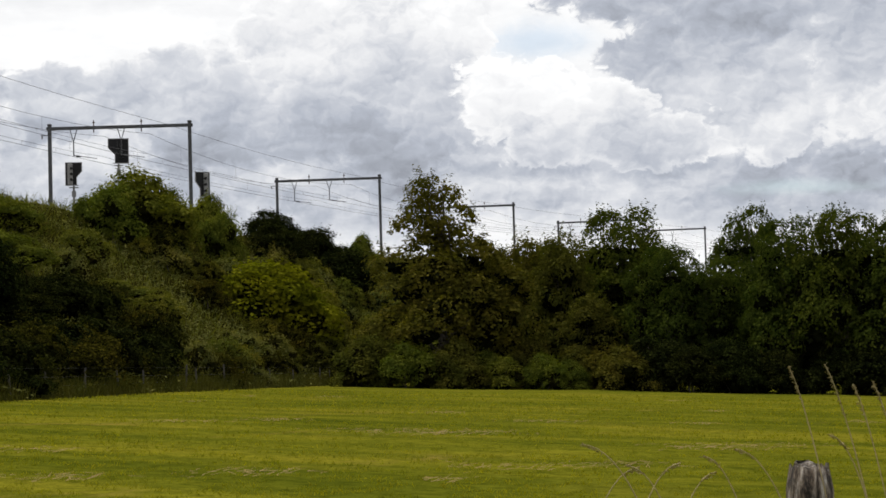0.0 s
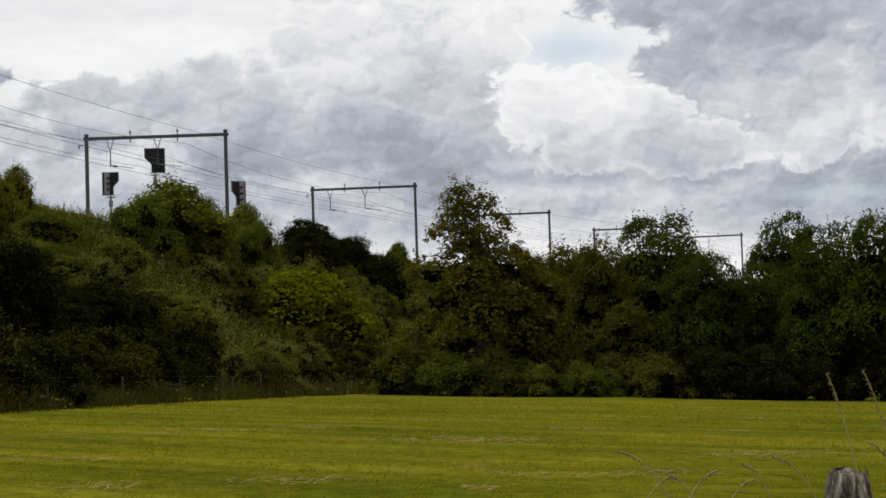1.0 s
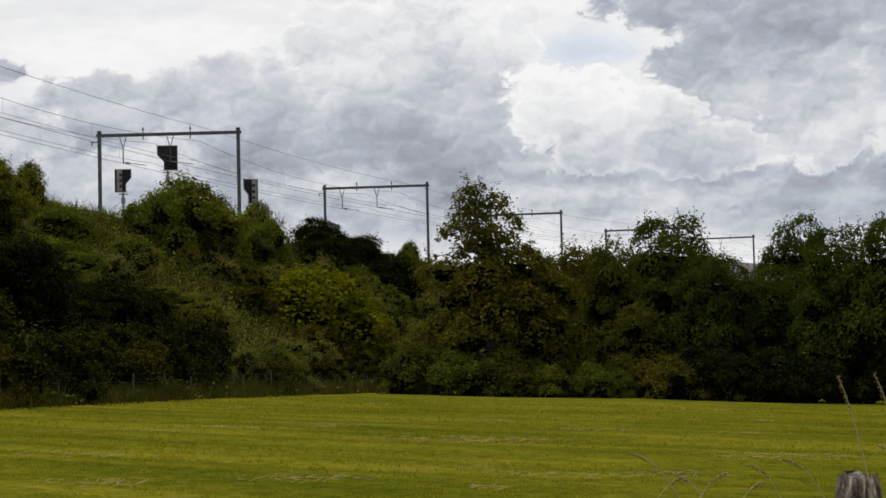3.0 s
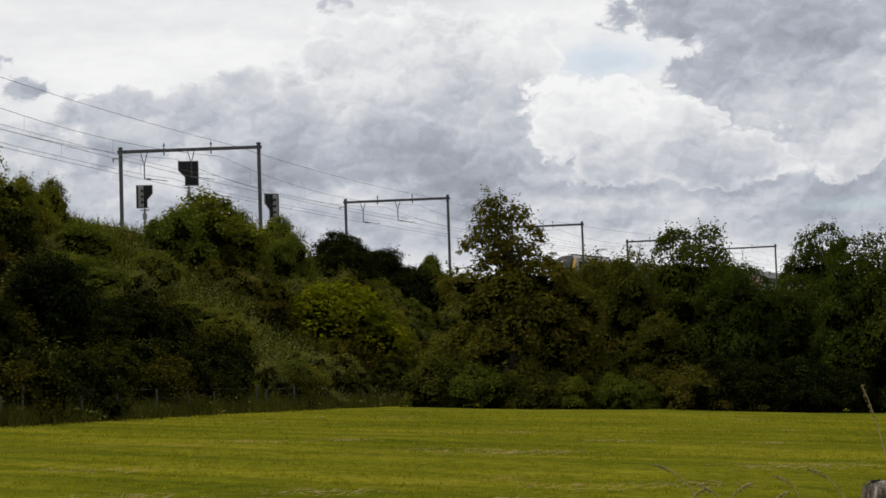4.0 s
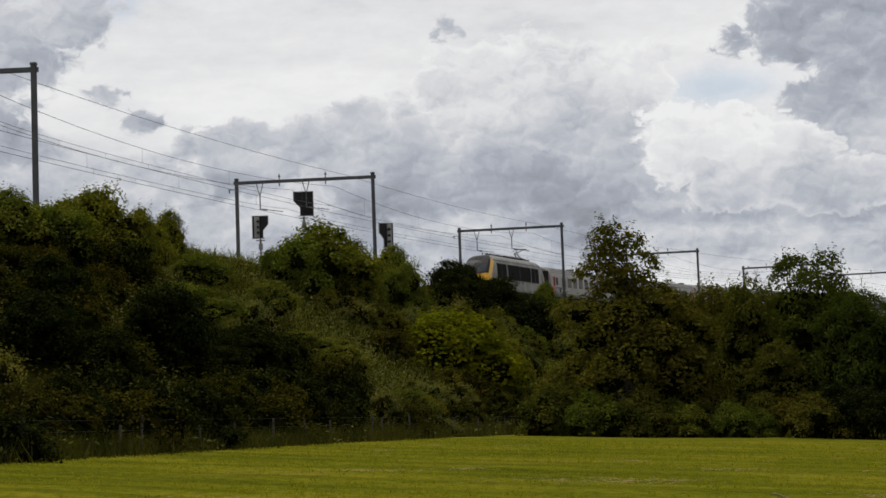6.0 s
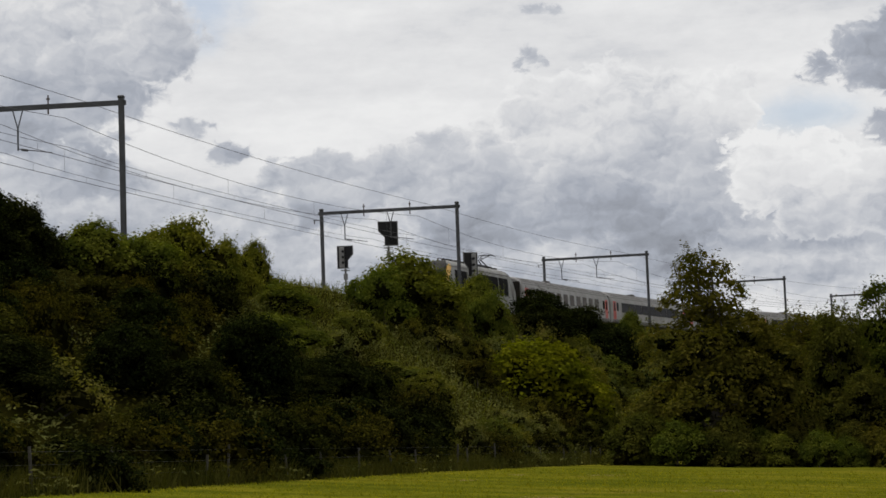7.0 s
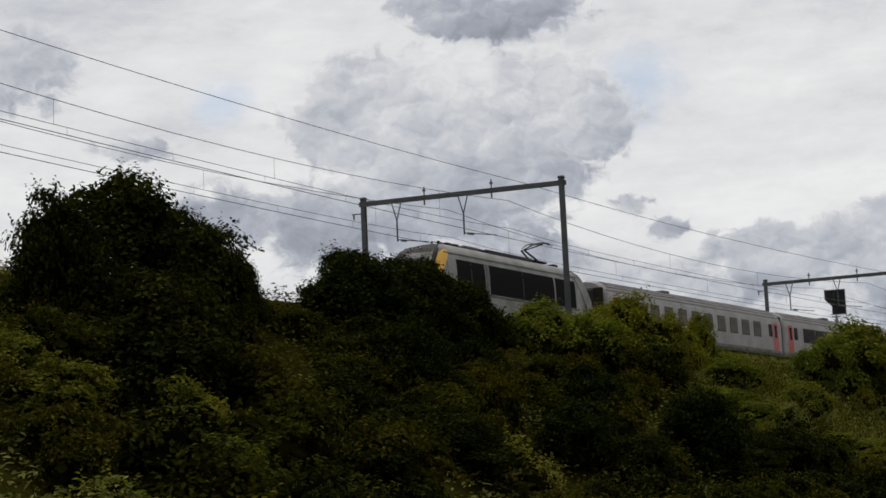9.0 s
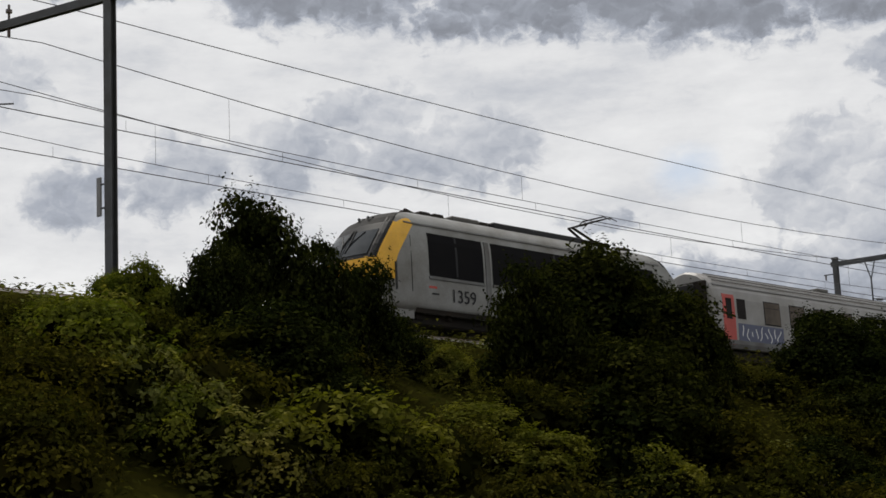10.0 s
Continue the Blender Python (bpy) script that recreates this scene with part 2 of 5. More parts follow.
# Inner leaves: the gloom inside a crown is painted into these dark greens.
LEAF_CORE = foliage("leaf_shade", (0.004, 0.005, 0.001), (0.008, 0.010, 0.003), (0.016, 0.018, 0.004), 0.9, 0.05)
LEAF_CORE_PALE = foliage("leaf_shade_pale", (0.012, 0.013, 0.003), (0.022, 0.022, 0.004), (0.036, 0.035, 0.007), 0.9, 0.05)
BARK = worn("bark", (0.06, 0.05, 0.038), (0.025, 0.022, 0.018), 0.9, coarse=3, grain=40, relief=0.6)
STEEL = worn("galvanised_steel", (0.075, 0.078, 0.085), (0.045, 0.042, 0.04), 0.6, 0.4, 1.5, 25)
WIRE = worn("wire", (0.10, 0.10, 0.105), (0.06, 0.055, 0.05), 0.5, 0.7)
RAIL = worn("rail_steel", (0.22, 0.17, 0.14), (0.10, 0.07, 0.05), 0.5, 0.7)
BALLAST = worn("ballast", (0.20, 0.18, 0.165), (0.09, 0.08, 0.07), 0.95, coarse=3, grain=14, relief=1.0)
BLACK = worn("black_paint", (0.012, 0.012, 0.014), (0.028, 0.027, 0.027), 0.45)
SIGNAL_GREY = worn("signal_grey", (0.20, 0.20, 0.205), (0.12, 0.115, 0.11), 0.6)
SIGNAL_PALE = worn("signal_pale", (0.22, 0.22, 0.22), (0.14, 0.135, 0.13), 0.6)
CERAMIC = worn("brown_ceramic", (0.07, 0.04, 0.03), (0.04, 0.03, 0.025), 0.25)
LOCO_GREY = worn("loco_grey", (0.215, 0.216, 0.208), (0.105, 0.094, 0.078), 0.5, coarse=0.9, grain=18, amount=0.75)
LOCO_ROOF = worn("loco_roof", (0.085, 0.082, 0.078), (0.040, 0.034, 0.028), 0.75, coarse=0.7, amount=0.8)
LOCO_SKIRT = worn("loco_skirt", (0.13, 0.13, 0.13), (0.07, 0.062, 0.054), 0.6, amount=0.8)
CAB_DARK = worn("cab_dark", (0.035, 0.035, 0.036), (0.06, 0.055, 0.05), 0.75)
CAB_DARK.node_tree.nodes["Principled BSDF"].inputs["Specular IOR Level"].default_value = 0.12
BLACK.node_tree.nodes["Principled BSDF"].inputs["Specular IOR Level"].default_value = 0.15
YELLOW = worn("loco_yellow", (0.78, 0.41, 0.004), (0.52, 0.27, 0.006), 0.38, coarse=1.5, amount=0.5)
DARK_PANEL = worn("dark_grille", (0.006, 0.006, 0.007), (0.014, 0.013, 0.013), 0.8)
DARK_PANEL.node_tree.nodes["Principled BSDF"].inputs["Specular IOR Level"].default_value = 0.08
UNDER = worn("underframe", (0.022, 0.020, 0.018), (0.045, 0.035, 0.026), 0.85)
UNDER.node_tree.nodes["Principled BSDF"].inputs["Specular IOR Level"].default_value = 0.1
COACH_GREY = worn("coach_grey", (0.26, 0.252, 0.246), (0.16, 0.148, 0.135), 0.45, coarse=0.8, amount=0.7)
COACH_ROOF = worn("coach_roof", (0.135, 0.132, 0.13), (0.075, 0.07, 0.064), 0.65, coarse=0.6, amount=0.8)
COACH_RED = worn("coach_red", (0.42, 0.035, 0.02), (0.26, 0.03, 0.02), 0.45)
RUBBER = worn("rubber", (0.012, 0.012, 0.012), (0.02, 0.018, 0.016), 0.9)
PAINT_BLUE = worn("spray_blue", (0.05, 0.06, 0.12), (0.10, 0.11, 0.16), 0.5)
PAINT_WHITE = worn("spray_white", (0.62, 0.62, 0.62), (0.45, 0.44, 0.43), 0.5)


def split_wood():
    """Weathered timber: dark heartwood under bleached, vertically split fibres."""
    m, nt, p = material("old_wood", 0.95)
    c = nt.nodes.new("ShaderNodeTexCoord")
    mp = nt.nodes.new("ShaderNodeMapping")
    mp.inputs["Scale"].default_value = (60, 60, 7)
    nt.links.new(c.outputs["Object"], mp.inputs["Vector"])
    n = node(nt, "ShaderNodeTexNoise", Scale=1.0, Detail=6, Roughness=0.7)
    nt.links.new(mp.outputs[0], n.inputs["Vector"])
    col = ramp(nt, n.outputs["Fac"], [(0.40, (0.012, 0.008, 0.006)), (0.48, (0.09, 0.065, 0.045)), (0.56, (0.22, 0.185, 0.15)), (0.66, (0.42, 0.39, 0.35))])
    col = mix(nt, ramp(nt, noise_fac(nt, 16, 4), [(0.52, (0, 0, 0)), (0.62, (0.8, 0.8, 0.8))]), col, (0.028, 0.022, 0.016))
    nt.links.new(col, p.inputs["Base Color"])
    bump(nt, p, n.outputs["Fac"], 1.0, 0.02)
    return m


OLD_WOOD = split_wood()
FENCE_WOOD = worn("fence_wood", (0.06, 0.054, 0.045), (0.028, 0.025, 0.02), 0.9, coarse=4, grain=50)
STRAW = worn("dry_stalk", (0.36, 0.29, 0.16), (0.22, 0.19, 0.09), 0.8, coarse=6, grain=60)
HAY = worn("dry_hay", (0.20, 0.135, 0.035), (0.13, 0.10, 0.025), 0.9, coarse=3, grain=40)
STRAW.node_tree.nodes["Principled BSDF"].inputs["Specular IOR Level"].default_value = 0.05


def glass_material(name, tint, gloss):
    m, nt, b = material(name, 0.06)
    nt.links.new(ramp(nt, noise_fac(nt, 1.3, 2), [(0.3, tint), (0.8, tuple(c * 1.8 for c in tint))]), b.inputs["Base Color"])
    b.inputs["Specular IOR Level"].default_value = gloss
    return m


WINDSCREEN = glass_material("windscreen_glass", (0.022, 0.025, 0.028), 0.3)
# Pale brown base paints in the daylight seen through the first coach's panes.
PALE_WINDOW = glass_material("daylit_coach_glass", (0.062, 0.050, 0.040), 0.05)
WINDOW = glass_material("coach_glass", (0.010, 0.008, 0.007), 0.03)


def lamp_material():
    m, nt, b = material("lit_headlight", 0.2)
    b.inputs["Base Color"].default_value = (0.9, 0.88, 0.8, 1)
    b.inputs["Emission Color"].default_value = (1.0, 0.93, 0.8, 1)
    b.inputs["Emission Strength"].default_value = 0.35
    return m


HEADLIGHT = lamp_material()


def field_material():
    m, nt, b = material("mown_grass", 0.85)
    c = nt.nodes.new("ShaderNodeTexCoord")
    rot = nt.nodes.new("ShaderNodeMapping")
    rot.inputs["Rotation"].default_value = (0, 0, radians(24))
    nt.links.new(c.outputs["Object"], rot.inputs["Vector"])

    def tex(scale, detail, rough, sq=None):
        n = node(nt, "ShaderNodeTexNoise", Scale=scale, Detail=detail, Roughness=rough)
        if sq:
            mp = nt.nodes.new("ShaderNodeMapping")
            mp.inputs["Scale"].default_value = sq
            nt.links.new(rot.outputs[0], mp.inputs["Vector"])
            nt.links.new(mp.outputs[0], n.inputs["Vector"])
        else:
            nt.links.new(c.outputs["Object"], n.inputs["Vector"])
        return n.outputs["Fac"]
    col = ramp(nt, tex(0.12, 5, 0.6), [(0.3, (0.068, 0.078, 0.007)), (0.5, (0.104, 0.106, 0.009)), (0.72, (0.143, 0.130, 0.014))])
    swath = ramp(nt, tex(0.5, 3, 0.5, (0.10, 1.0, 1.0)), [(0.40, (0.70, 0.76, 0.7)), (0.60, (1.22, 1.16, 1.1))])
    col = mix(nt, 0.8, col, swath, "MULTIPLY")
    tuft = ramp(nt, tex(3.0, 6, 0.7), [(0.34, (0.45, 0.50, 0.4)), (0.6, (1.2, 1.17, 1.15))])
    col = mix(nt, 0.85, col, tuft, "MULTIPLY")
    blade = ramp(nt, tex(26.0, 3, 0.7), [(0.3, (0.6, 0.62, 0.5)), (0.65, (1.15, 1.12, 1.1))])
    col = mix(nt, 0.8, col, blade, "MULTIPLY")
    dry = ramp(nt, tex(0.22, 7, 0.75, (1.5, 0.55, 1.0)), [(0.59, (0, 0, 0)), (0.70, (0.7, 0.7, 0.7))])
    col = mix(nt, dry, col, ramp(nt, tex(9.0, 3, 0.6), [(0.35, (0.08, 0.062, 0.010)), (0.7, (0.27, 0.19, 0.05))]))
    nt.links.new(col, b.inputs["Base Color"])
    b.inputs["Specular IOR Level"].default_value = 0.0
    bump(nt, b, tex(12.0, 4, 0.7), 0.6, 0.06)
    return m


FIELD = field_material()
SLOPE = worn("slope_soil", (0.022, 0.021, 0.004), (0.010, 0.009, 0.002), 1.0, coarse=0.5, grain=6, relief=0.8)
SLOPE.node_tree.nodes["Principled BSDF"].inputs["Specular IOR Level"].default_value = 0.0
GRASS_BLADE = foliage("grass_blade", (0.112, 0.118, 0.006), (0.176, 0.174, 0.008), (0.29, 0.26, 0.016), 0.8, 0.45, 0.9)
TALL_GRASS = foliage("tall_grass", (0.030, 0.033, 0.005), (0.074, 0.078, 0.012), (0.16, 0.15, 0.04), 0.9, 0.2)

# ---------------------------------------------------------------- the line of the railway
# Plan of the line through the masts that stand on the field's side.
KNOTS = [(-43.0, -128.0), (-42.2, -24.0), (-38.0, 33.5), (-31.1, 92.4), (-20.5, 146.2), (-6.9, 198.8), (9.8, 245.8),
         (46.1, 314.8), (102.0, 421.0), (232.4, 668.7)]
RAIL_Z, SHOULDER_Z, BEAM_Z = 11.40, 10.95, 19.99
NEAR_TRACK, FAR_TRACK = -3.7, -7.7          # offsets from the mast line; the field's side is positive


def line_table():
    k = [np.array(p, float) for p in KNOTS]
    k = [2 * k[0] - k[1]] + k + [2 * k[-1] - k[-2]]
    out = []
    for p0, p1, p2, p3 in zip(k, k[1:], k[2:], k[3:]):
        t = [0.0]
        for a, b in ((p0, p1), (p1, p2), (p2, p3)):
            t.append(t[-1] + np.linalg.norm(b - a) ** 0.5)
        for u in np.linspace(t[1], t[2], 60, endpoint=False):
            def mid(a, b, i, j):
                return a * (t[j] - u) / (t[j] - t[i]) + b * (u - t[i]) / (t[j] - t[i])
            a1, a2, a3 = mid(p0, p1, 0, 1), mid(p1, p2, 1, 2), mid(p2, p3, 2, 3)
            out.append(mid(mid(a1, a2, 0, 2), mid(a2, a3, 1, 3), 1, 2))
    c = np.array(out)
    s = np.r_[0, np.cumsum(np.hypot(*np.diff(c, axis=0).T))]
    return c, s - s[np.argmin(np.hypot(*(c - np.array(KNOTS[3])).T))]


LINE, LINE_S = line_table()


def line_point(s):
    return np.array([np.interp(s, LINE_S, LINE[:, 0]), np.interp(s, LINE_S, LINE[:, 1])])


def line_dir(s):
    d = line_point(s + 0.6) - line_point(s - 0.6)
    return d / np.hypot(*d)


def at(s, o=0.0):
    """Plan point s metres along the line (0 at a mast) and o metres towards the field."""
    d = line_dir(s)
    return line_point(s) + o * np.array([d[1], -d[0]])


def field_z(x, y):
    return -0.045 * min(max(x, -45), 60) - 0.0125 * min(max(y, -60), 180)


TOE = 18.0


def bank_z(s, o):
    x, y = at(s, o)
    top = SHOULDER_Z - 0.7 * min(1, max(0, (-18 - s) / 28))
    if o <= 1.5:
        return top if o > -0.5 else SHOULDER_Z
    if o >= TOE:
        return field_z(x, y)
    g = field_z(*at(s, TOE))
    k = (o - 1.5) / (TOE - 1.5)
    return top + (g - top) * k


# ---------------------------------------------------------------- mesh helpers


def mesh_object(name, verts, faces, mat, parent=None, label="", smooth=False):
    me = bpy.data.meshes.new(name)
    me.from_pydata([tuple(v) for v in verts], [], faces)
    me.update()
    if mat:
        me.materials.append(mat)
    if smooth:
        me.polygons.foreach_set("use_smooth", [True] * len(me.polygons))
    ob = new(name, me)
    if parent:
        ob.parent = parent
    if label:
        ob["label"] = label
    return ob


def part(name, bm, mat, parent=None, label="", smooth=False):
    me = bpy.data.meshes.new(name)
    bmesh.ops.recalc_face_normals(bm, faces=bm.faces)
    bm.to_mesh(me)
    bm.free()
    me.materials.append(mat)
    if smooth:
        me.polygons.foreach_set("use_smooth", [True] * len(me.polygons))
    ob = new(name, me)
    if parent:
        ob.parent = parent
    if label:
        ob["label"] = label
    return ob


def add_box(bm, size, m=Matrix(), bevel=0.0):
    r = bmesh.ops.create_cube(bm, size=1, matrix=m @ Matrix.Diagonal((*size, 1)))
    if bevel:
        edges = list({e for v in r["verts"] for e in v.link_edges})
        bmesh.ops.bevel(bm, geom=edges, offset=bevel, segments=1, affect="EDGES")
    return bm


def box(size, m=Matrix(), bevel=0.0):
    return add_box(bmesh.new(), size, m, bevel)


def add_rod(bm, a, b, r, r2=None, n=8):
    a, b = Vector(a), Vector(b)
    d = b - a
    m = Matrix.Translation((a + b) / 2) @ d.to_track_quat("Z", "Y").to_matrix().to_4x4()
    bmesh.ops.create_cone(bm, cap_ends=True, segments=n, radius1=r, radius2=r if r2 is None else r2, depth=d.length, matrix=m)
    return bm


def rod(a, b, r, r2=None, n=8):
    return add_rod(bmesh.new(), a, b, r, r2, n)


def tube(points, radius, n=5):
    """Verts and faces of a thin tube along points."""
    pts = np.array(points, float)
    tan = np.gradient(pts, axis=0)
    tan /= np.linalg.norm(tan, axis=1)[:, None]
    up = np.array([0, 0, 1.0]) if abs(tan[0, 2]) < 0.9 else np.array([1.0, 0, 0])
    side = np.cross(tan, up)
    side /= np.linalg.norm(side, axis=1)[:, None]
    top = np.cross(side, tan)
    rad = np.broadcast_to(np.asarray(radius, float), (len(pts),))
    ang = np.arange(n) * 2 * np.pi / n
    v = (pts[:, None] + rad[:, None, None] * (np.cos(ang)[None, :, None] * side[:, None] + np.sin(ang)[None, :, None] * top[:, None])).reshape(-1, 3)
    f = [(i * n + j, i * n + (j + 1) % n, (i + 1) * n + (j + 1) % n, (i + 1) * n + j) for i in range(len(pts) - 1) for j in range(n)]
    f += [tuple(range(n))[::-1], tuple((len(pts) - 1) * n + j for j in range(n))]
    return v, f


def empty(name, m=Matrix()):
    ob = new(name)
    ob.empty_display_size = 0.3
    ob.matrix_world = m
    return ob


# ---------------------------------------------------------------- ground, embankment, tracks


def axis_steps(spans):
    out = []
    for a, b, n in spans:
        out += list(np.linspace(a, b, n, endpoint=False))
    return out + [spans[-1][1]]


def build_ground():
    xs = axis_steps([(-2500, -200, 10), (-200, -60, 14), (-60, 70, 66), (70, 250, 14), (250, 2500, 10)])
    ys = axis_steps([(-2500, -100, 10), (-100, 0, 10), (0, 150, 90), (150, 300, 15), (300, 3500, 12)])
    v, f = [], []
    for y in ys:
        for x in xs:
            ripple = 0.05 * noise.noise(Vector((x * 0.15, y * 0.15, 0))) + 0.03 * noise.noise(Vector((x * 0.6, y * 0.6, 3)))
            v.append((x, y, field_z(x, y) + ripple))
    n = len(xs)
    for j in range(len(ys) - 1):
        for i in range(n - 1):
            f.append((j * n + i, j * n + i + 1, (j + 1) * n + i + 1, (j + 1) * n + i))
    tagged(mesh_object("ground", v, f, FIELD, smooth=True), "mown yellow-green hay field with dry straw patches", "field", kind="structure")


def build_embankment():
    v, f = [], []
    offs = [24, 20, 18, 16, 14, 12, 10, 8, 6, 4, 2.5, 1.5, 0.2, -1.4, -12.4, -14.0, -16, -20, -26, -34, -40]
    ss = np.arange(-158, 430, 3.0)
    for s in ss:
        for o in offs:
            x, y = at(s, o)
            if o >= TOE:
                z = field_z(x, y) - 0.25 - (o - TOE) * 0.3
            elif o > -14.5:
                z = bank_z(s, o)
            else:
                z = SHOULDER_Z - (-14.0 - o) * 0.52
            if -14 < o < 1:
                z += 0.0
            elif o < TOE:
                z += 0.35 * noise.noise(Vector((x * 0.25, y * 0.25, 1))) + 0.15 * noise.noise(Vector((x, y, 2)))
            v.append((x, y, z))
    n = len(offs)
    for j in range(len(ss) - 1):
        for i in range(n - 1):
            f.append((j * n + i, (j + 1) * n + i, (j + 1) * n + i + 1, j * n + i + 1))
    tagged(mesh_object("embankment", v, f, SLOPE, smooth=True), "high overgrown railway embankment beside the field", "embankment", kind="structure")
    # ballast bed
    v, f = [], []
    prof = [(-1.3, SHOULDER_Z - 0.05), (-2.2, 11.20), (-9.7, 11.20), (-12.2, SHOULDER_Z - 0.05)]
    for s in ss:
        for o, z in prof:
            x, y = at(s, o)
            v.append((x, y, z))
    for j in range(len(ss) - 1):
        for i in range(3):
            f.append((j * 4 + i, (j + 1) * 4 + i, (j + 1) * 4 + i + 1, j * 4 + i + 1))
    tagged(mesh_object("ballast_bed", v, f, BALLAST), "grey-brown stone ballast under two tracks", "ballast", kind="structure")
    for track in (NEAR_TRACK, FAR_TRACK):
        root = tagged(empty("railway_track"), "pair of steel rails laid in ballast", "railway track", kind="structure")
        for side in (-0.755, 0.755):
            v, f = [], []
            for s in ss:
                for do, z in ((-0.036, 11.18), (-0.036, RAIL_Z), (0.036, RAIL_Z), (0.036, 11.18)):
                    x, y = at(s, track + side + do)
                    v.append((x, y, z))
            for j in range(len(ss) - 1):
                for i in range(3):
                    f.append((j * 4 + i, j * 4 + i + 1, (j + 1) * 4 + i + 1, (j + 1) * 4 + i))
            mesh_object("rail", v, f, RAIL, root)


build_ground()
build_embankment()

# ---------------------------------------------------------------- catenary portals and overhead wires
# along the line: near mast, far mast's lead along the line, span
PORTALS = [(-58.9, 2.4, 11.5), (0.0, 2.37, 11.56), (54.85, 2.6, 11.15), (109.2, 2.6, 11.2), (159.0, 3.0, 11.2), (203.0, 3.0, 11.2), (236.8, 3.0, 11.2), (280.0, 3.0, 11.2)]


def plan_frame(a, b, z):
    """Pose at plan point a with x pointing to plan point b."""
    d = b - a
    return pose(a[0], a[1], z, 0, 0, math.degrees(math.atan2(d[1], d[0])))


def h_beam(length, width, depth, web, m):
    """A rolled H section along z, as one body."""
    w, d, t = width / 2, depth / 2, web / 2
    out = [(-w, -d), (w, -d), (w, -d + web), (t, -d + web), (t, d - web), (w, d - web), (w, d), (-w, d), (-w, d - web), (-t, d - web), (-t, -d + web), (-w, -d + web)]
    bm = bmesh.new()
    lo = [bm.verts.new(m @ Vector((x, y, 0))) for x, y in out]
    hi = [bm.verts.new(m @ Vector((x, y, length))) for x, y in out]
    bm.faces.new(lo[::-1])
    bm.faces.new(hi)
    for i in range(12):
        j = (i + 1) % 12
        bm.faces.new((lo[i], lo[j], hi[j], hi[i]))
    return bm


def build_portal(s, lead, span):
    a, b = at(s, 0), at(s - lead, -span)
    width = float(np.hypot(*(b - a)))
    root = tagged(empty("catenary_portal", plan_frame(a, b, SHOULDER_Z)), "grey steel portal of two masts and a beam over the tracks", "catenary portal", "portals along the railway")
    top = BEAM_Z - SHOULDER_Z
    for x in (0, width):
        mast = part("mast", h_beam(top + 1.3, 0.27, 0.27, 0.03, pose(x, 0, -1.2)), STEEL, root)
        part("footing", box((0.6, 0.6, 1.2), pose(x, 0, -0.45), 0.04), BALLAST, mast)
        part("mast_cap", box((0.34, 0.34, 0.16), pose(x, 0, top + 0.1), 0.03), STEEL, mast)
    part("beam", h_beam(width + 0.5, 0.26, 0.2, 0.03, pose(-0.25, 0, top - 0.21, 0, 90, 0)), STEEL, root)
    arm = part("end_bracket", box((0.75, 0.06, 0.06), pose(width + 0.35, 0, top - 0.75)), STEEL, root)
    part("insulator", rod((width + 0.62, 0, top - 0.78), (width + 0.62, 0, top - 1.05), 0.05), CERAMIC, arm)
    # hangers that steady the contact wires
    for fx in (0.83, 0.49):
        x = width * fx
        bm = rod((x - 0.28, 0, top - 0.33), (x, 0, top - 1.35), 0.035)
        add_rod(bm, (x + 0.28, 0, top - 0.33), (x, 0, top - 1.35), 0.035)
        add_rod(bm, (x, 0, top - 1.3), (x, 0, top - 2.55), 0.05)
        hanger = part("hanger", bm, STEEL, root)
        bm = rod((x, 0, top - 2.45), (x - 1.9, 0, top - 2.75), 0.028)
        add_rod(bm, (x - 0.2, 0, top - 2.5), (x - 0.55, 0, top - 2.56), 0.07)
        part("registration_arm", bm, STEEL, hanger)
    # suspension insulators of the carrying wires
    for fx in (0.345, 0.685):
        x = width * fx
        bm = rod((x, 0, top - 0.3), (x, 0, top - 0.62), 0.05)
        add_rod(bm, (x, 0, top - 0.12), (x, 0, top + 0.42), 0.04)
        add_rod(bm, (x, 0, top + 0.16), (x, 0, top + 0.26), 0.1)
        part("insulator", bm, CERAMIC, root)
    return root


for row in PORTALS:
    build_portal(*row)


def build_mast_box():
    x, y = at(-58.9, 0.0)
    ob = part("mast_board", box((0.18, 0.06, 1.15), pose(0, 0, 0), 0.01), SIGNAL_GREY)
    ob.matrix_world = pose(x - 0.45, y - 0.05, SHOULDER_Z + 2.85)
    for z in (-0.35, 0.35):
        part("bracket", rod((0.05, 0, z), (0.45, 0, z), 0.03), STEEL, ob)
    tagged(ob, "narrow grey board clamped to a steel mast", "sign board")


build_mast_box()


def wire_object(name, pts, r, root):
    v, f = tube(pts, r)
    return mesh_object(name, v, f, WIRE, root, smooth=True)


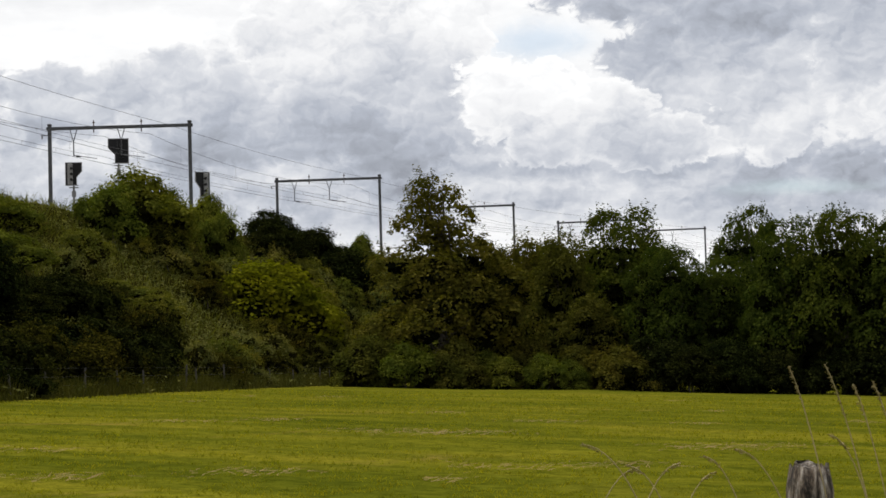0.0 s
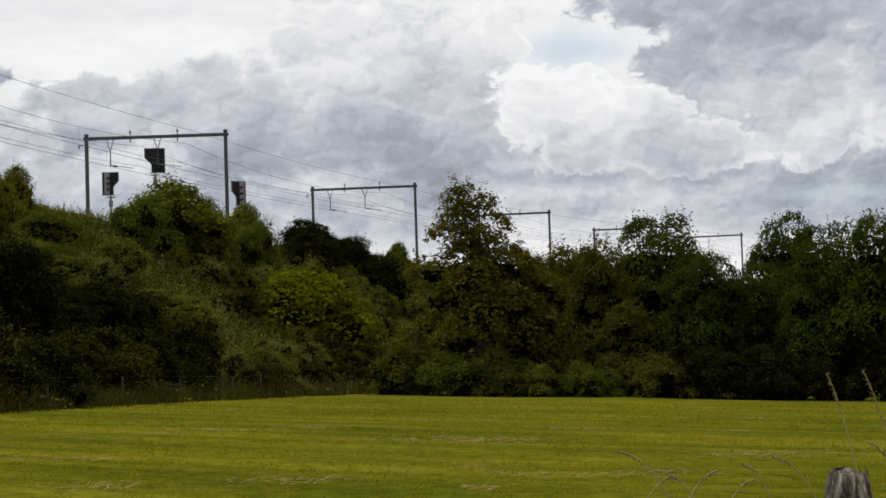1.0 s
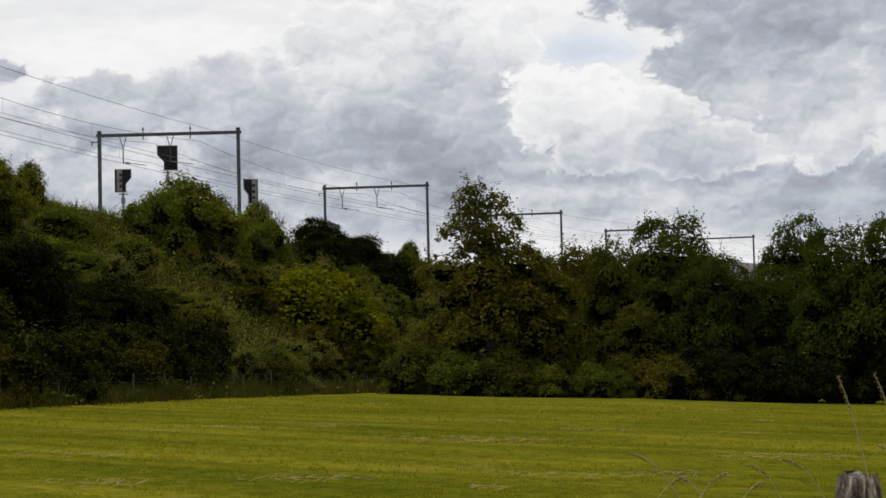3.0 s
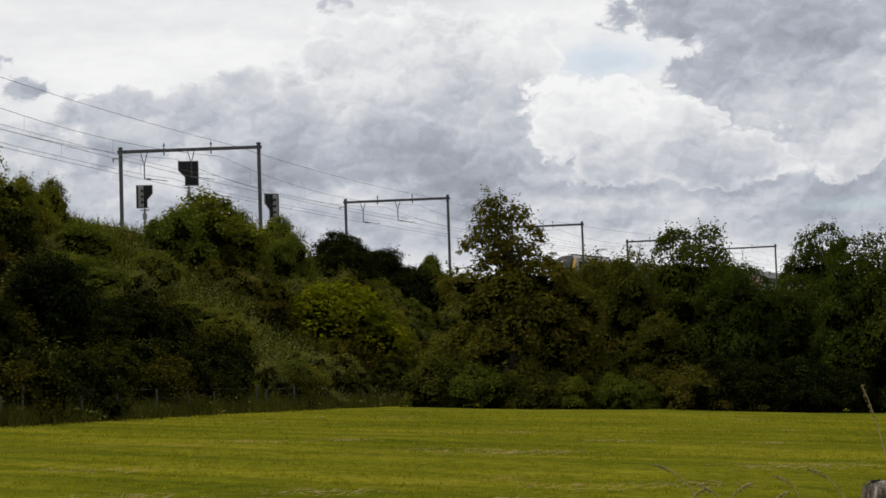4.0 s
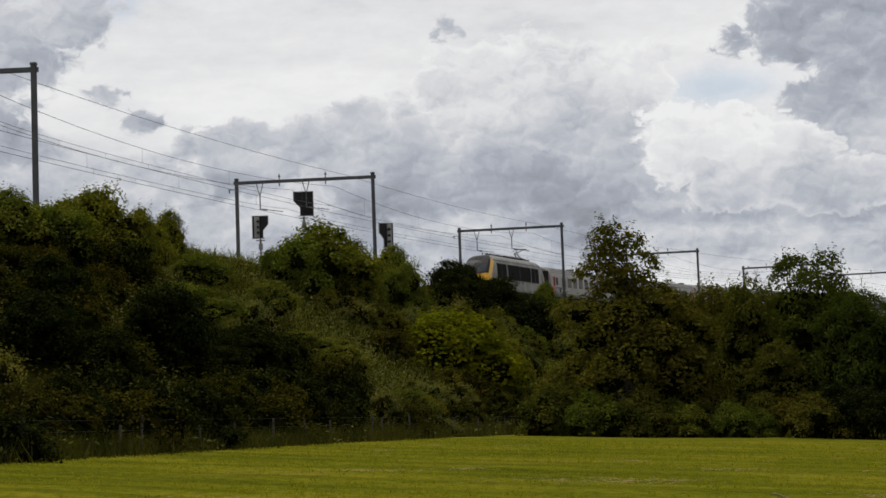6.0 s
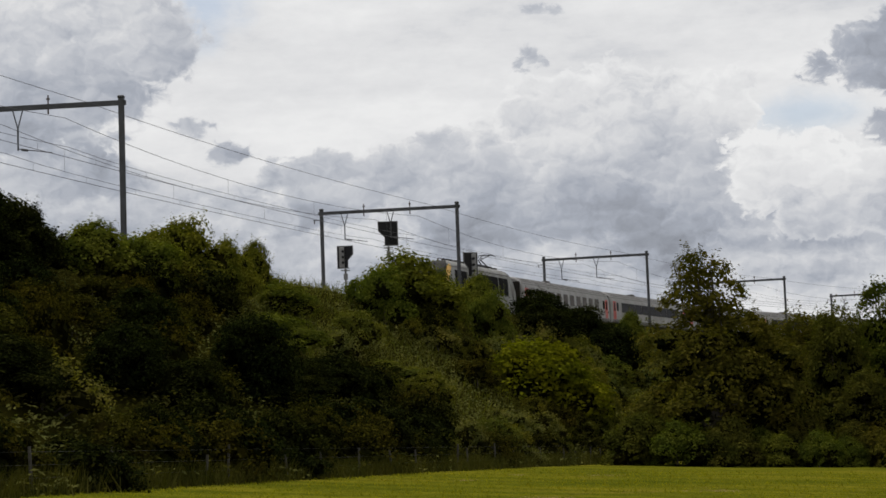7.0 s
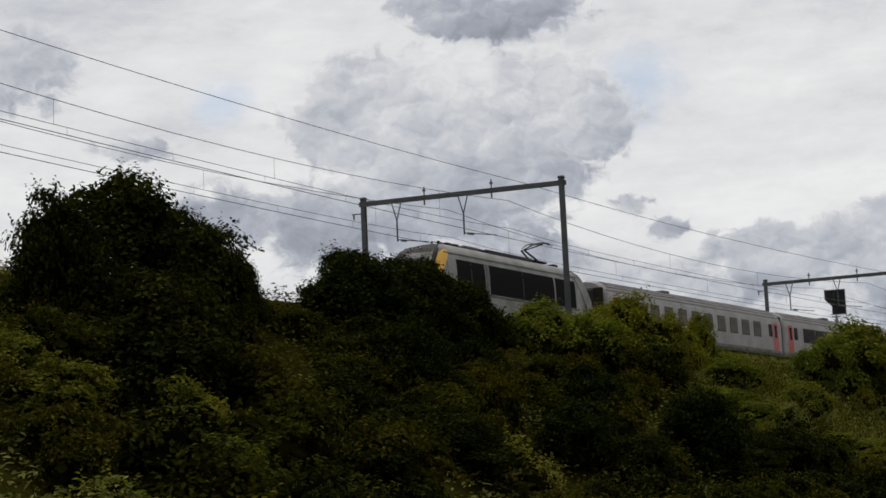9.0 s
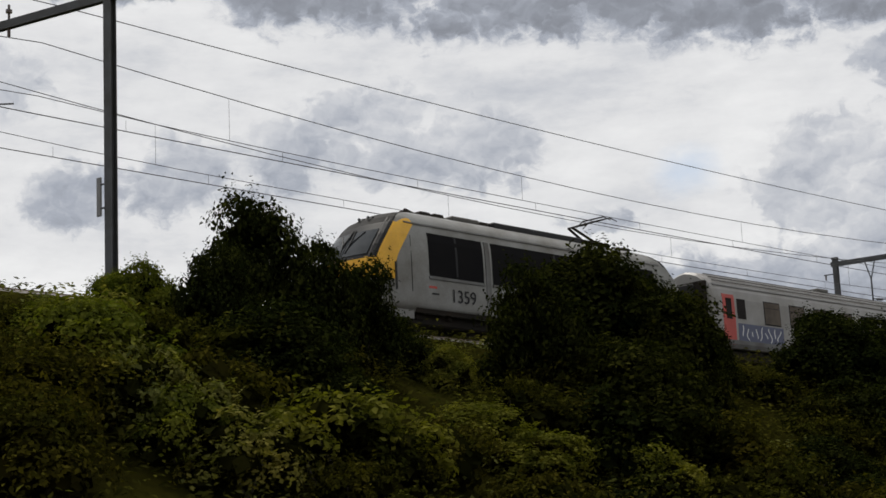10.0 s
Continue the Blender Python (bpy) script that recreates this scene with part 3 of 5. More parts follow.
def build_wires():
    posts = [-160.0, -115.0] + [p[0] for p in PORTALS]
    for track in (NEAR_TRACK + 0.25, FAR_TRACK + 0.25):
        root = tagged(empty("overhead_line"), "carrying wire and contact wires hung over a track", "overhead line", "overhead lines")
        carry, second, contact = [], [], []
        drops = []
        for i, (a, b) in enumerate(zip(posts, posts[1:])):
            zig = 0.22 if i % 2 else -0.22
            for k in range(14):
                u = k / 14
                s = a + (b - a) * u
                sag = 4 * u * (1 - u)
                x, y = at(s, track)
                carry.append((x, y, BEAM_Z - 0.75 - 1.02 * sag))
                x, y = at(s, track + zig * (1 - 2 * u))
                second.append((x, y, 17.38 - 0.06 * sag + 0.22 * (1 - sag) ** 3))
                contact.append((x, y, 17.02))
            for k in range(4):
                u = (k + 0.5) / 4
                s = a + (b - a) * u
                sag = 4 * u * (1 - u)
                x, y = at(s, track)
                drops.append(((x, y, BEAM_Z - 0.75 - 1.02 * sag), (x, y, 17.38 - 0.06 * sag)))
            for k in range(9):
                u = (k + 0.5) / 9
                s = a + (b - a) * u
                sag = 4 * u * (1 - u)
                x, y = at(s, track + zig * (1 - 2 * u))
                drops.append(((x, y, 17.38 - 0.06 * sag), (x, y, 17.02)))
        wire_object("carrying_wire", carry, 0.016, root)
        wire_object("auxiliary_wire", second, 0.014, root)
        wire_object("contact_wire", contact, 0.018, root)
        for a, b in drops:
            part("dropper", rod(a, b, 0.008, n=4), WIRE, root)
    root = tagged(empty("feeder_line"), "single bare feeder wire above the portal beams", "feeder wire")
    pts = []
    for a, b in zip(posts, posts[1:]):
        for k in range(12):
            u = k / 12
            x, y = at(a + (b - a) * u, -2.4)
            pts.append((x, y, BEAM_Z + 0.12 - 0.20 * 4 * u * (1 - u)))
    wire_object("feeder_wire", pts, 0.016, root)


build_wires()


def build_signal(s, o, head_z, width, height, hood, flip, turn):
    """Railway light signal: a black backing board with a hood, on a pole with a small service platform."""
    x, y = at(s, o)
    root = tagged(empty("railway_signal", pose(x, y, SHOULDER_Z, 0, 0, turn)), "railway light signal with dark hooded head on a grey pole", "railway signal", "signals beside the tracks")
    h = head_z - SHOULDER_Z
    part("pole", rod((0, 0, -0.2), (0, 0, h - 0.1), 0.09), SIGNAL_GREY, root)
    bm = bmesh.new()
    w2 = width / 2
    outline = [(-w2 * 0.35, 0), (w2, 0), (w2, height), (-w2, height), (-w2, height * 0.62), (-w2 * 0.35, height * 0.35)]
    front = [bm.verts.new((flip * px, -0.09, h + pz)) for px, pz in outline]
    rear = [bm.verts.new((flip * px, 0.09, h + pz)) for px, pz in outline]
    bm.faces.new(front)
    bm.faces.new(rear[::-1])
    for i in range(len(outline)):
        j = (i + 1) % len(outline)
        bm.faces.new((front[i], rear[i], rear[j], front[j]))
    head = part("head", bm, BLACK, root)
    bm = bmesh.new()
    mid = (0.12 * w2, height * 0.5)
    front = [bm.verts.new((flip * (mid[0] + (px - mid[0]) * 1.09), -0.06, h + mid[1] + (pz - mid[1]) * 1.06)) for px, pz in outline]
    rear = [bm.verts.new((flip * (mid[0] + (px - mid[0]) * 1.09), 0.06, h + mid[1] + (pz - mid[1]) * 1.06)) for px, pz in outline]
    bm.faces.new(front)
    bm.faces.new(rear[::-1])
    for i in range(len(outline)):
        j = (i + 1) % len(outline)
        bm.faces.new((front[i], rear[i], rear[j], front[j]))
    part("border", bm, SIGNAL_PALE, head, "pale border of the signal head")
    if not hood:
        part("side_casing", box((width * 0.34, 0.3, height * 0.98), pose(-flip * -0.22 * width, -0.1, h + height * 0.48), 0.04), SIGNAL_PALE, head, "pale grey casing")
    bm = box((width * 0.5, 0.35, height * 0.72), pose(flip * width * 0.14, 0.2, h + height * 0.45), 0.05)
    part("lamp_housing", bm, BLACK if hood else SIGNAL_GREY, head)
    for k in range(3):
        c = h + height * (0.22 + 0.26 * k)
        part("lamp_hood", rod((flip * width * 0.14, -0.05, c), (flip * width * 0.14, -0.38, c + 0.02), 0.13, 0.11, 10), BLACK, head)
    part("rim", box((width * 0.85, 0.06, 0.06), pose(flip * width * 0.12, 0, h - 0.04)), SIGNAL_GREY, head)
    bm = box((0.75, 0.5, 0.05), pose(0, 0, h - 0.22))
    add_box(bm, (0.34, 0.28, 0.5), pose(0, 0.05, h - 0.75), 0.03)
    part("service_box", bm, SIGNAL_GREY, root)


build_signal(54.1, -5.95, 16.9, 1.55, 1.95, True, 1, 8)
build_signal(52.9, -9.4, 15.15, 1.25, 1.8, False, -1, 8)
build_signal(55.15, 0.9, 13.9, 1.15, 1.95, False, 1, 30)

# ---------------------------------------------------------------- train
# Vehicle space: x forwards, y to the vehicle's left, z above the rail.
LZ = [0.70, 0.90, 1.4, 1.9, 2.45, 2.90, 3.36, 3.80, 4.08, 4.30, 4.44, 4.52]
LX = [9.22, 9.32, 9.38, 9.38, 9.28, 9.00, 8.66, 8.30, 8.02, 7.62, 7.05, 6.2]
LW = [1.36, 1.43, 1.43, 1.43, 1.43, 1.42, 1.39, 1.31, 1.19, 0.99, 0.72, 0.38]
CORNER = 0.34


def nose(q, z, off=0.0, end=1):
    """Point of the loco's end at height z; q runs from -1 (right side) to 1 (left side) round the end."""
    xf, w = np.interp(z, LZ, LX) + off, np.interp(z, LZ, LW) + off
    c = min(CORNER, w * 0.62)
    k = abs(q)
    if k <= 0.8:
        y = (w - c) * k / 0.8
        x = xf - 0.16 * (k / 0.8) ** 2
    else:
        a = (k - 0.8) / 0.2 * math.pi / 2
        y = w - c + c * math.sin(a)
        x = xf - 0.16 - (c - c * math.cos(a)) * 1.1
    return Vector((end * x, math.copysign(y, q) if q else 0.0, z))


def flank(x, z, side, off=0.0):
    return Vector((x, side * (np.interp(z, LZ, LW) + off), z))


def skin(name, fn, us, vs, mat, parent, depth=0.03, label=""):
    """A curved plate over a surface fn(u, v, offset), with thickness."""
    v, f = [], []
    nu, nv = len(us), len(vs)
    for off in (depth, -0.02):
        for b in vs:
            for a in us:
                v.append(fn(a, b, off))
    m = nu * nv
    for j in range(nv - 1):
        for i in range(nu - 1):
            a = j * nu + i
            f.append((a, a + 1, a + nu + 1, a + nu))
            f.append((m + a, m + a + nu, m + a + nu + 1, m + a + 1))
    ring = [i for i in range(nu)] + [j * nu + nu - 1 for j in range(1, nv)] + [(nv - 1) * nu + i for i in range(nu - 2, -1, -1)] + [j * nu for j in range(nv - 2, 0, -1)]
    for a, b in zip(ring, ring[1:] + ring[:1]):
        f.append((a, m + a, m + b, b))
    ob = mesh_object(name, v, f, mat, parent, label)
    bm = bmesh.new()
    bm.from_mesh(ob.data)
    bmesh.ops.recalc_face_normals(bm, faces=bm.faces)
    bm.to_mesh(ob.data)
    bm.free()
    return ob


def writing(text, size, mat, parent, m, name="number"):
    cu = bpy.data.curves.new(name, "FONT")
    cu.body, cu.size, cu.extrude, cu.align_x = text, size, 0.004, "CENTER"
    ob = new("tmp", cu)
    me = bpy.data.meshes.new_from_object(ob.evaluated_get(bpy.context.evaluated_depsgraph_get()))
    bpy.data.objects.remove(ob)
    me.name = name
    me.materials.append(mat)
    out = new(name, me)
    out.parent = parent
    out.matrix_local = m
    return out


def on_side(x, z, side, off=0.035):
    """Pose of flat lettering on a flank."""
    y = np.interp(z, LZ, LW) + off
    return pose(x, side * y, z, 90, 0, 180 if side > 0 else 0)


def bogie(parent, x, wheelbase, wheel_r):
    root = part("bogie", box((wheelbase + 1.3, 2.2, 0.50), pose(x, 0, 0.52), 0.06), UNDER, parent)
    for dx in (-wheelbase / 2, wheelbase / 2):
        for y in (-0.75, 0.75):
            bm = rod((x + dx, y - 0.07, wheel_r), (x + dx, y + 0.07, wheel_r), wheel_r, n=24)
            part("wheel", bm, UNDER, root)
        for y in (-1.05, 1.05):
            part("axle_box", box((0.42, 0.22, 0.34), pose(x + dx, y, wheel_r + 0.05), 0.04), UNDER, root)
    for y in (-1.08, 1.08):
        part("spring", rod((x, y, 0.5), (x, y, 0.98), 0.14, n=10), UNDER, root)


def build_loco():
    root = tagged(empty("locomotive"), "grey electric locomotive with yellow cab end and raised pantograph", "locomotive")
    # body shell: rings in plan, stacked up to the roof
    qs = list(np.linspace(-1, 1, 25))
    v, f = [], []
    fine = sorted(set(list(np.linspace(0.70, 4.52, 23)) + LZ))
    for z in fine:
        ring = [nose(q, z) for q in qs] + [nose(q, z, 0, -1) for q in qs[::-1]]
        v += ring
    n = 2 * len(qs)
    for j in range(len(fine) - 1):
        for i in range(n):
            k = (i + 1) % n
            f.append((j * n + i, j * n + k, (j + 1) * n + k, (j + 1) * n + i))
    f.append(tuple(range(n))[::-1])
    f.append(tuple((len(fine) - 1) * n + i for i in range(n)))
    body = mesh_object("body", v, f, LOCO_GREY, root, smooth=True)
    # roof plates, darker than the flanks
    skin("roof", lambda x, k, off: Vector((x, k * (np.interp(3.92 + 0.60 * (1 - abs(k)), LZ, LW) + off), 3.92 + 0.60 * (1 - abs(k)) + off * 0.6)),
         list(np.linspace(-6.35, 6.35, 20)), [-1, -0.8, -0.6, -0.4, -0.2, 0, 0.2, 0.4, 0.6, 0.8, 1], LOCO_ROOF, root, 0.02, "dirty dark grey roof")
    for end in (1, -1):
        def front(q, z, off, e=end):
            return nose(q, z, off, e)
        skin("cab_roof", front, list(np.linspace(-0.93, 0.93, 31)), list(np.linspace(3.84, 4.42, 16)), CAB_DARK, root, 0.035, "dark grey cab roof")
        skin("windscreen_surround", front, list(np.linspace(-0.95, 0.95, 39)), list(np.linspace(2.42, 4.06, 34)), BLACK, root, 0.03, "black windscreen surround")
        for a, b in ((-0.80, -0.02), (0.02, 0.80)):
            skin("windscreen", front, list(np.linspace(a, b, 12)), list(np.linspace(2.58, 3.56, 18)), WINDSCREEN, root, 0.06, "raked windscreen pane")
        for y0, y1 in ((-0.04, -0.42), (0.04, 0.42)):
            elbow = nose(y0 * 3, 3.05, 0.09, end)
            bm = rod(nose(y0, 3.62, 0.07, end), elbow, 0.035)
            add_rod(bm, elbow, nose(y1, 3.5, 0.08, end), 0.022)
            add_rod(bm, elbow, nose(y0 * 2, 2.72, 0.08, end), 0.02)
            part("wiper", bm, BLACK, root)
        for y0 in (-0.22, 0.22):
            c = nose(y0, 4.12, 0.04, end)
            lamp = part("top_lamp", box((0.18, 0.26, 0.07), pose(*c, 0, end * 45, 0), 0.02), BLACK, root, "small dark top lamp")
            part("lens", rod(c + Vector((end * 0.08, 0, 0.02)), c + Vector((end * 0.14, 0, 0.04)), 0.05, n=10), WINDSCREEN, lamp)
        paint = YELLOW if end > 0 else LOCO_GREY
        tint = "yellow" if end > 0 else "grey"
        skin(tint + "_nose", front, list(np.linspace(-1, 1, 25)), list(np.linspace(1.72, 2.46, 6)), paint, root, 0.028, tint + " cab front")
        for sgn in (-1, 1):
            qsn = [sgn * k for k in np.linspace(0.945, 1.0, 5)]
            skin(tint + "_pillar", front, qsn, list(np.linspace(2.44, 3.84, 10)), paint, root, 0.028, tint + " corner pillar")
            skin(tint + "_flank", lambda x, z, off, s=sgn, e=end: flank(e * (np.interp(z, LZ, LX) - 0.90 - (x - 0.5) * 0.82 * math.sqrt(min(1, max(0.02, (4.06 - z) / 0.26)))), z, s, off), [0, 0.35, 0.7, 1.0], list(np.linspace(1.75, 3.7, 8)) + [3.8, 3.9, 3.96, 4.01, 4.04, 4.055], paint, root, 0.026, tint + " flank wedge")
            for dq in (0.62, 0.80):
                c = nose(sgn * dq, 1.62, 0.0, end)
                d = (nose(sgn * dq, 1.62, 0.2, end) - c).normalized()
                lamp = part("headlight", rod(c - d * 0.05, c + d * 0.05, 0.105, n=16), HEADLIGHT if end > 0 and dq < 0.7 else BLACK, root)
                part("lamp_ring", rod(c - d * 0.06, c + d * 0.04, 0.135, n=16), BLACK, lamp)
            buf = rod((end * 9.15, sgn * 0.87, 1.06), (end * 9.62, sgn * 0.87, 1.06), 0.10, n=12)
            add_rod(buf, (end * 9.60, sgn * 0.87, 1.06), (end * 9.68, sgn * 0.87, 1.06), 0.25, n=16)
            part("buffer", buf, BLACK, root)
            # cab side: door lines, handrail, mirror lens
            part("handrail", rod((end * 8.05, sgn * 1.49, 1.35), (end * 8.05, sgn * 1.49, 2.35), 0.02), BLACK, root)
            part("corner_grille", box((0.10, 0.05, 0.42), pose(end * 8.62, sgn * 1.43, 1.55)), BLACK, root)
        part("recess_grille", box((0.06, 0.9, 0.2), pose(end * 9.31, 0, 1.62)), BLACK, root)
        part("coupler", box((0.5, 0.3, 0.35), pose(end * 9.35, 0, 1.0), 0.04), UNDER, root)
        part("plough", box((0.35, 2.3, 0.5), pose(end * 8.95, 0, 0.6), 0.05), UNDER, root)
    for side in (1, -1):
        def plate(x, z, off, s=side):
            return flank(x, z, s, off)
        for a, b in ((6.3, 3.45), (2.95, -4.3), (-4.5, -6.9)):
            p = skin("grille", plate, list(np.linspace(a, b, 4)), list(np.linspace(2.02, 3.60, 6)), DARK_PANEL, root, 0.02, "black side grille")
            skin("grille_sill", plate, [a + 0.03, b - 0.03], [1.92, 2.02], LOCO_SKIRT, p, 0.045)
            skin("grille_post", plate, [(a + b) / 2 + 0.05, (a + b) / 2 - 0.05], [2.12, 3.0, 3.60], BLACK, p, 0.03)
        skin("divider", plate, [3.32, 3.08], [1.05, 2.0, 2.6, 3.2, 3.6], LOCO_SKIRT, root, 0.035)
        skin("skirt", plate, list(np.linspace(7.0, -7.0, 8)), [0.66, 0.74, 0.82], UNDER, root, 0.022, "black strip along the lower skirt")
        for e in (1, -1):
            skin("cab_apron", plate, [e * 8.75, e * 8.2, e * 7.1], [0.42, 0.56, 0.72], LOCO_GREY, root, 0.012, "grey apron under the cab")
        skin("gutter", plate, list(np.linspace(7.4, -7.4, 10)), [3.86, 3.92], LOCO_SKIRT, root, 0.05)
        for x in (7.95, 7.2):
            skin("door_seam", plate, [x, x - 0.025], [1.38, 2.4, 3.4], BLACK, root, 0.012)
        writing("1359", 0.68, BLACK, root, on_side(4.6, 1.16, side), "number")
        # small mark in front of the number
        skin("red_mark", plate, [6.35, 5.95], [1.58, 1.66], COACH_RED, root, 0.012)
        skin("red_mark", plate, [6.2, 5.85], [1.36, 1.42], BLACK, root, 0.012)
    # roof gear
    part("roof_well", box((5.2, 1.5, 0.26), pose(-0.6, 0, 4.52), 0.05), BLACK, root, "black roof equipment well")
    part("air_box", box((1.5, 1.3, 0.22), pose(3.4, 0, 4.54), 0.06), LOCO_ROOF, root)
    for x in (5.4, 4.7, 2.2, -6.4):
        part("roof_gear", box((0.55, 0.5, 0.20), pose(x, 0.25, 4.56), 0.05), UNDER, root)
    for x in (5.9, 5.0, -5.4, -6.0):
        part("roof_insulator", rod((x, -0.3, 4.44), (x, -0.3, 4.76), 0.06), CERAMIC, root)
    part("bus_bar", rod((5.9, -0.3, 4.76), (-6.0, -0.3, 4.76), 0.025), STEEL, root)
    part("horn", rod((6.0, 0.4, 4.54), (6.4, 0.4, 4.58), 0.05, 0.1, 10), UNDER, root)
    # raised pantograph
    base = part("pantograph", box((1.7, 1.1, 0.10), pose(-4.4, 0, 4.62), 0.02), UNDER, root)
    bm = rod((-4.95, 0.25, 4.64), (-3.45, 0.10, 5.22), 0.055)
    add_rod(bm, (-4.95, -0.25, 4.64), (-3.45, -0.10, 5.22), 0.055)
    part("lower_arm", bm, UNDER, base)
    bm = rod((-3.45, 0.10, 5.22), (-5.15, 0.35, 5.72), 0.035)
    add_rod(bm, (-3.45, -0.10, 5.22), (-5.15, -0.35, 5.72), 0.035)
    add_rod(bm, (-4.3, 0.2, 5.43), (-4.3, -0.2, 5.43), 0.02)
    part("upper_arm", bm, UNDER, base)
    bm = bmesh.new()
    for x in (-4.95, -5.35):
        add_rod(bm, (x, -0.55, 5.78), (x, 0.55, 5.78), 0.03)
        for sgn in (-1, 1):
            add_rod(bm, (x, sgn * 0.55, 5.78), (x, sgn * 0.9, 5.58), 0.022)
    part("collector_head", bm, UNDER, base)
    for x in (5.1, -5.1):
        bogie(root, x, 3.0, 0.55)
    part("underbox", box((5.2, 2.5, 0.75), pose(0, 0, 0.58), 0.06), UNDER, root)
    return root


CZ = [0.8, 0.98, 2.0, 2.95, 3.3, 3.6, 3.84, 4.04, 4.17, 4.22]
CW = [1.36, 1.42, 1.42, 1.40, 1.34, 1.20, 0.98, 0.68, 0.32, 0.0]
CL = 13.05


def coach_side(x, z, side, off=0.0):
    return Vector((x, side * (np.interp(z, CZ, CW) + off), z))


def build_coach(marked, windows, banded=False):
    root = tagged(empty("passenger_coach"), ("light grey passenger coach with a dark window band and red doors" if banded else "light grey passenger coach with single dark windows and sprayed paint"), "coach", "coaches of the train")
    prof = [(w, z) for w, z in zip(CW, CZ)] + [(-w, z) for w, z in list(zip(CW, CZ))[-2::-1]]
    xs = [CL, CL - 0.12, CL - 0.5, 8, 4, 0, -4, -8, -CL + 0.5, -CL + 0.12, -CL]
    shrink = [0.93, 0.985, 1, 1, 1, 1, 1, 1, 1, 0.985, 0.93]
    v, f = [], []
    n = len(prof)
    for x, k in zip(xs, shrink):
        v += [(x, y * k, 0.8 + (z - 0.8) * (0.5 + 0.5 * k)) for y, z in prof]
    for j in range(len(xs) - 1):
        for i in range(n):
            k = (i + 1) % n
            f.append((j * n + i, (j + 1) * n + i, (j + 1) * n + k, j * n + k))
    f += [tuple(range(n)), tuple((len(xs) - 1) * n + i for i in range(n))[::-1]]
    mesh_object("body", v, f, COACH_GREY, root)
    skin("roof", lambda x, k, off: Vector((x, k * (np.interp(3.52 + 0.70 * (1 - abs(k)), CZ, CW) + off), 3.52 + 0.70 * (1 - abs(k)) + off * 0.6)),
         list(np.linspace(-CL + 0.3, CL - 0.3, 12)), list(np.linspace(-1, 1, 13)), COACH_ROOF, root, 0.02, "grey ribbed coach roof")
    for k in (-0.75, -0.5, -0.25, 0.25, 0.5, 0.75):
        z = 3.52 + 0.70 * (1 - abs(k))
        y = math.copysign(np.interp(z, CZ, CW) + 0.03, k)
        part("roof_rib", box((25.2, 0.05, 0.03), pose(0, y, z + 0.03)), COACH_ROOF, root)
    for x in ((3.0,) if marked else (-11.0, 3.0)):
        part("roof_vent", box((0.9, 0.6, 0.16), pose(x, 0.1, 4.26), 0.04), COACH_ROOF, root)
    for side in (1, -1):
        def plate(x, z, off, s=side):
            return coach_side(x, z, s, off)
        for x in (11.9, -11.9):
            d = skin("door", plate, [x + 0.42, x - 0.42], [0.95, 1.8, 2.4, 3.0, 3.12], COACH_RED, root, 0.014, "red entrance door")
            skin("door_window", plate, [x + 0.2, x - 0.2], [2.05, 2.5, 2.95], WINDOW, d, 0.022)
        for x in (11.0, -11.0):
            p = skin("small_window", plate, [x + 0.3, x - 0.3], [2.1, 2.5, 2.98], WINDOW, root, 0.016)
        step = 19.4 / windows
        for k in range(windows):
            x = 9.7 - step * (k + 0.5)
            w = step * (0.455 if banded else 0.29)
            edge = 0.07 if banded else 0.05
            fr = skin("window_frame", plate, [x + w + edge, x - w - edge], [1.97, 2.5, 3.03], RUBBER, root, 0.010)
            pane = PALE_WINDOW if marked else WINDOW
            skin("window_pane", plate, [x + w, x - w], [2.02, 2.5, 2.72], pane, fr, 0.02)
            skin("window_pane", plate, [x + w, x - w], [2.75, 2.87, 2.98], pane, fr, 0.02)
        skin("lower_band", plate, list(np.linspace(12.6, -12.6, 6)), [0.82, 0.98, 1.15], LOCO_SKIRT, root, 0.012)
        skin("roof_gutter", plate, list(np.linspace(12.7, -12.7, 6)), [3.48, 3.53], LOCO_SKIRT, root, 0.035)
        if marked:
            rng = random.Random(5)
            skin("spray_field", plate, list(np.linspace(11.3, 8.0, 6)), [1.15, 1.5, 1.9], PAINT_BLUE, root, 0.016, "sprayed dark blue patch")
            for k in range(9):
                x, lean, swing = 11.0 - k * 0.33, rng.uniform(-0.5, 0.5), rng.uniform(-0.12, 0.12)
                lo, hi = rng.uniform(1.18, 1.4), rng.uniform(1.55, 1.85)
                skin("spray_stroke", lambda u, z, off, s=side, x0=x, a=lean, w=swing: coach_side(x0 + u + a * (z - 1.5) + w * math.sin((z - 1.2) * 9), z, s, off),
                     [0.03, -0.03], list(np.linspace(lo, hi, 7)), PAINT_WHITE, root, 0.022)
    for end in (1, -1):
        part("end_wall", box((0.06, 2.35, 2.75), pose(end * (CL + 0.01), 0, 2.3), 0.05), UNDER, root, "dark coach end wall")
        bm = box((0.34, 1.15, 2.35), pose(end * (CL + 0.12), 0, 2.45), 0.1)
        part("gangway_bellows", bm, RUBBER, root)
        for y in (-0.87, 0.87):
            bm = rod((end * (CL - 0.1), y, 1.06), (end * (CL + 0.16), y, 1.06), 0.1, n=10)
            part("buffer", bm, BLACK, root)
    for x in (9.5, -9.5):
        bogie(root, x, 2.56, 0.46)
    for x, l in ((4.5, 2.2), (0.5, 3.0), (-4.5, 2.4)):
        part("underfloor_box", box((l, 2.4, 0.6), pose(x, 0, 0.56), 0.05), UNDER, root)
    return root


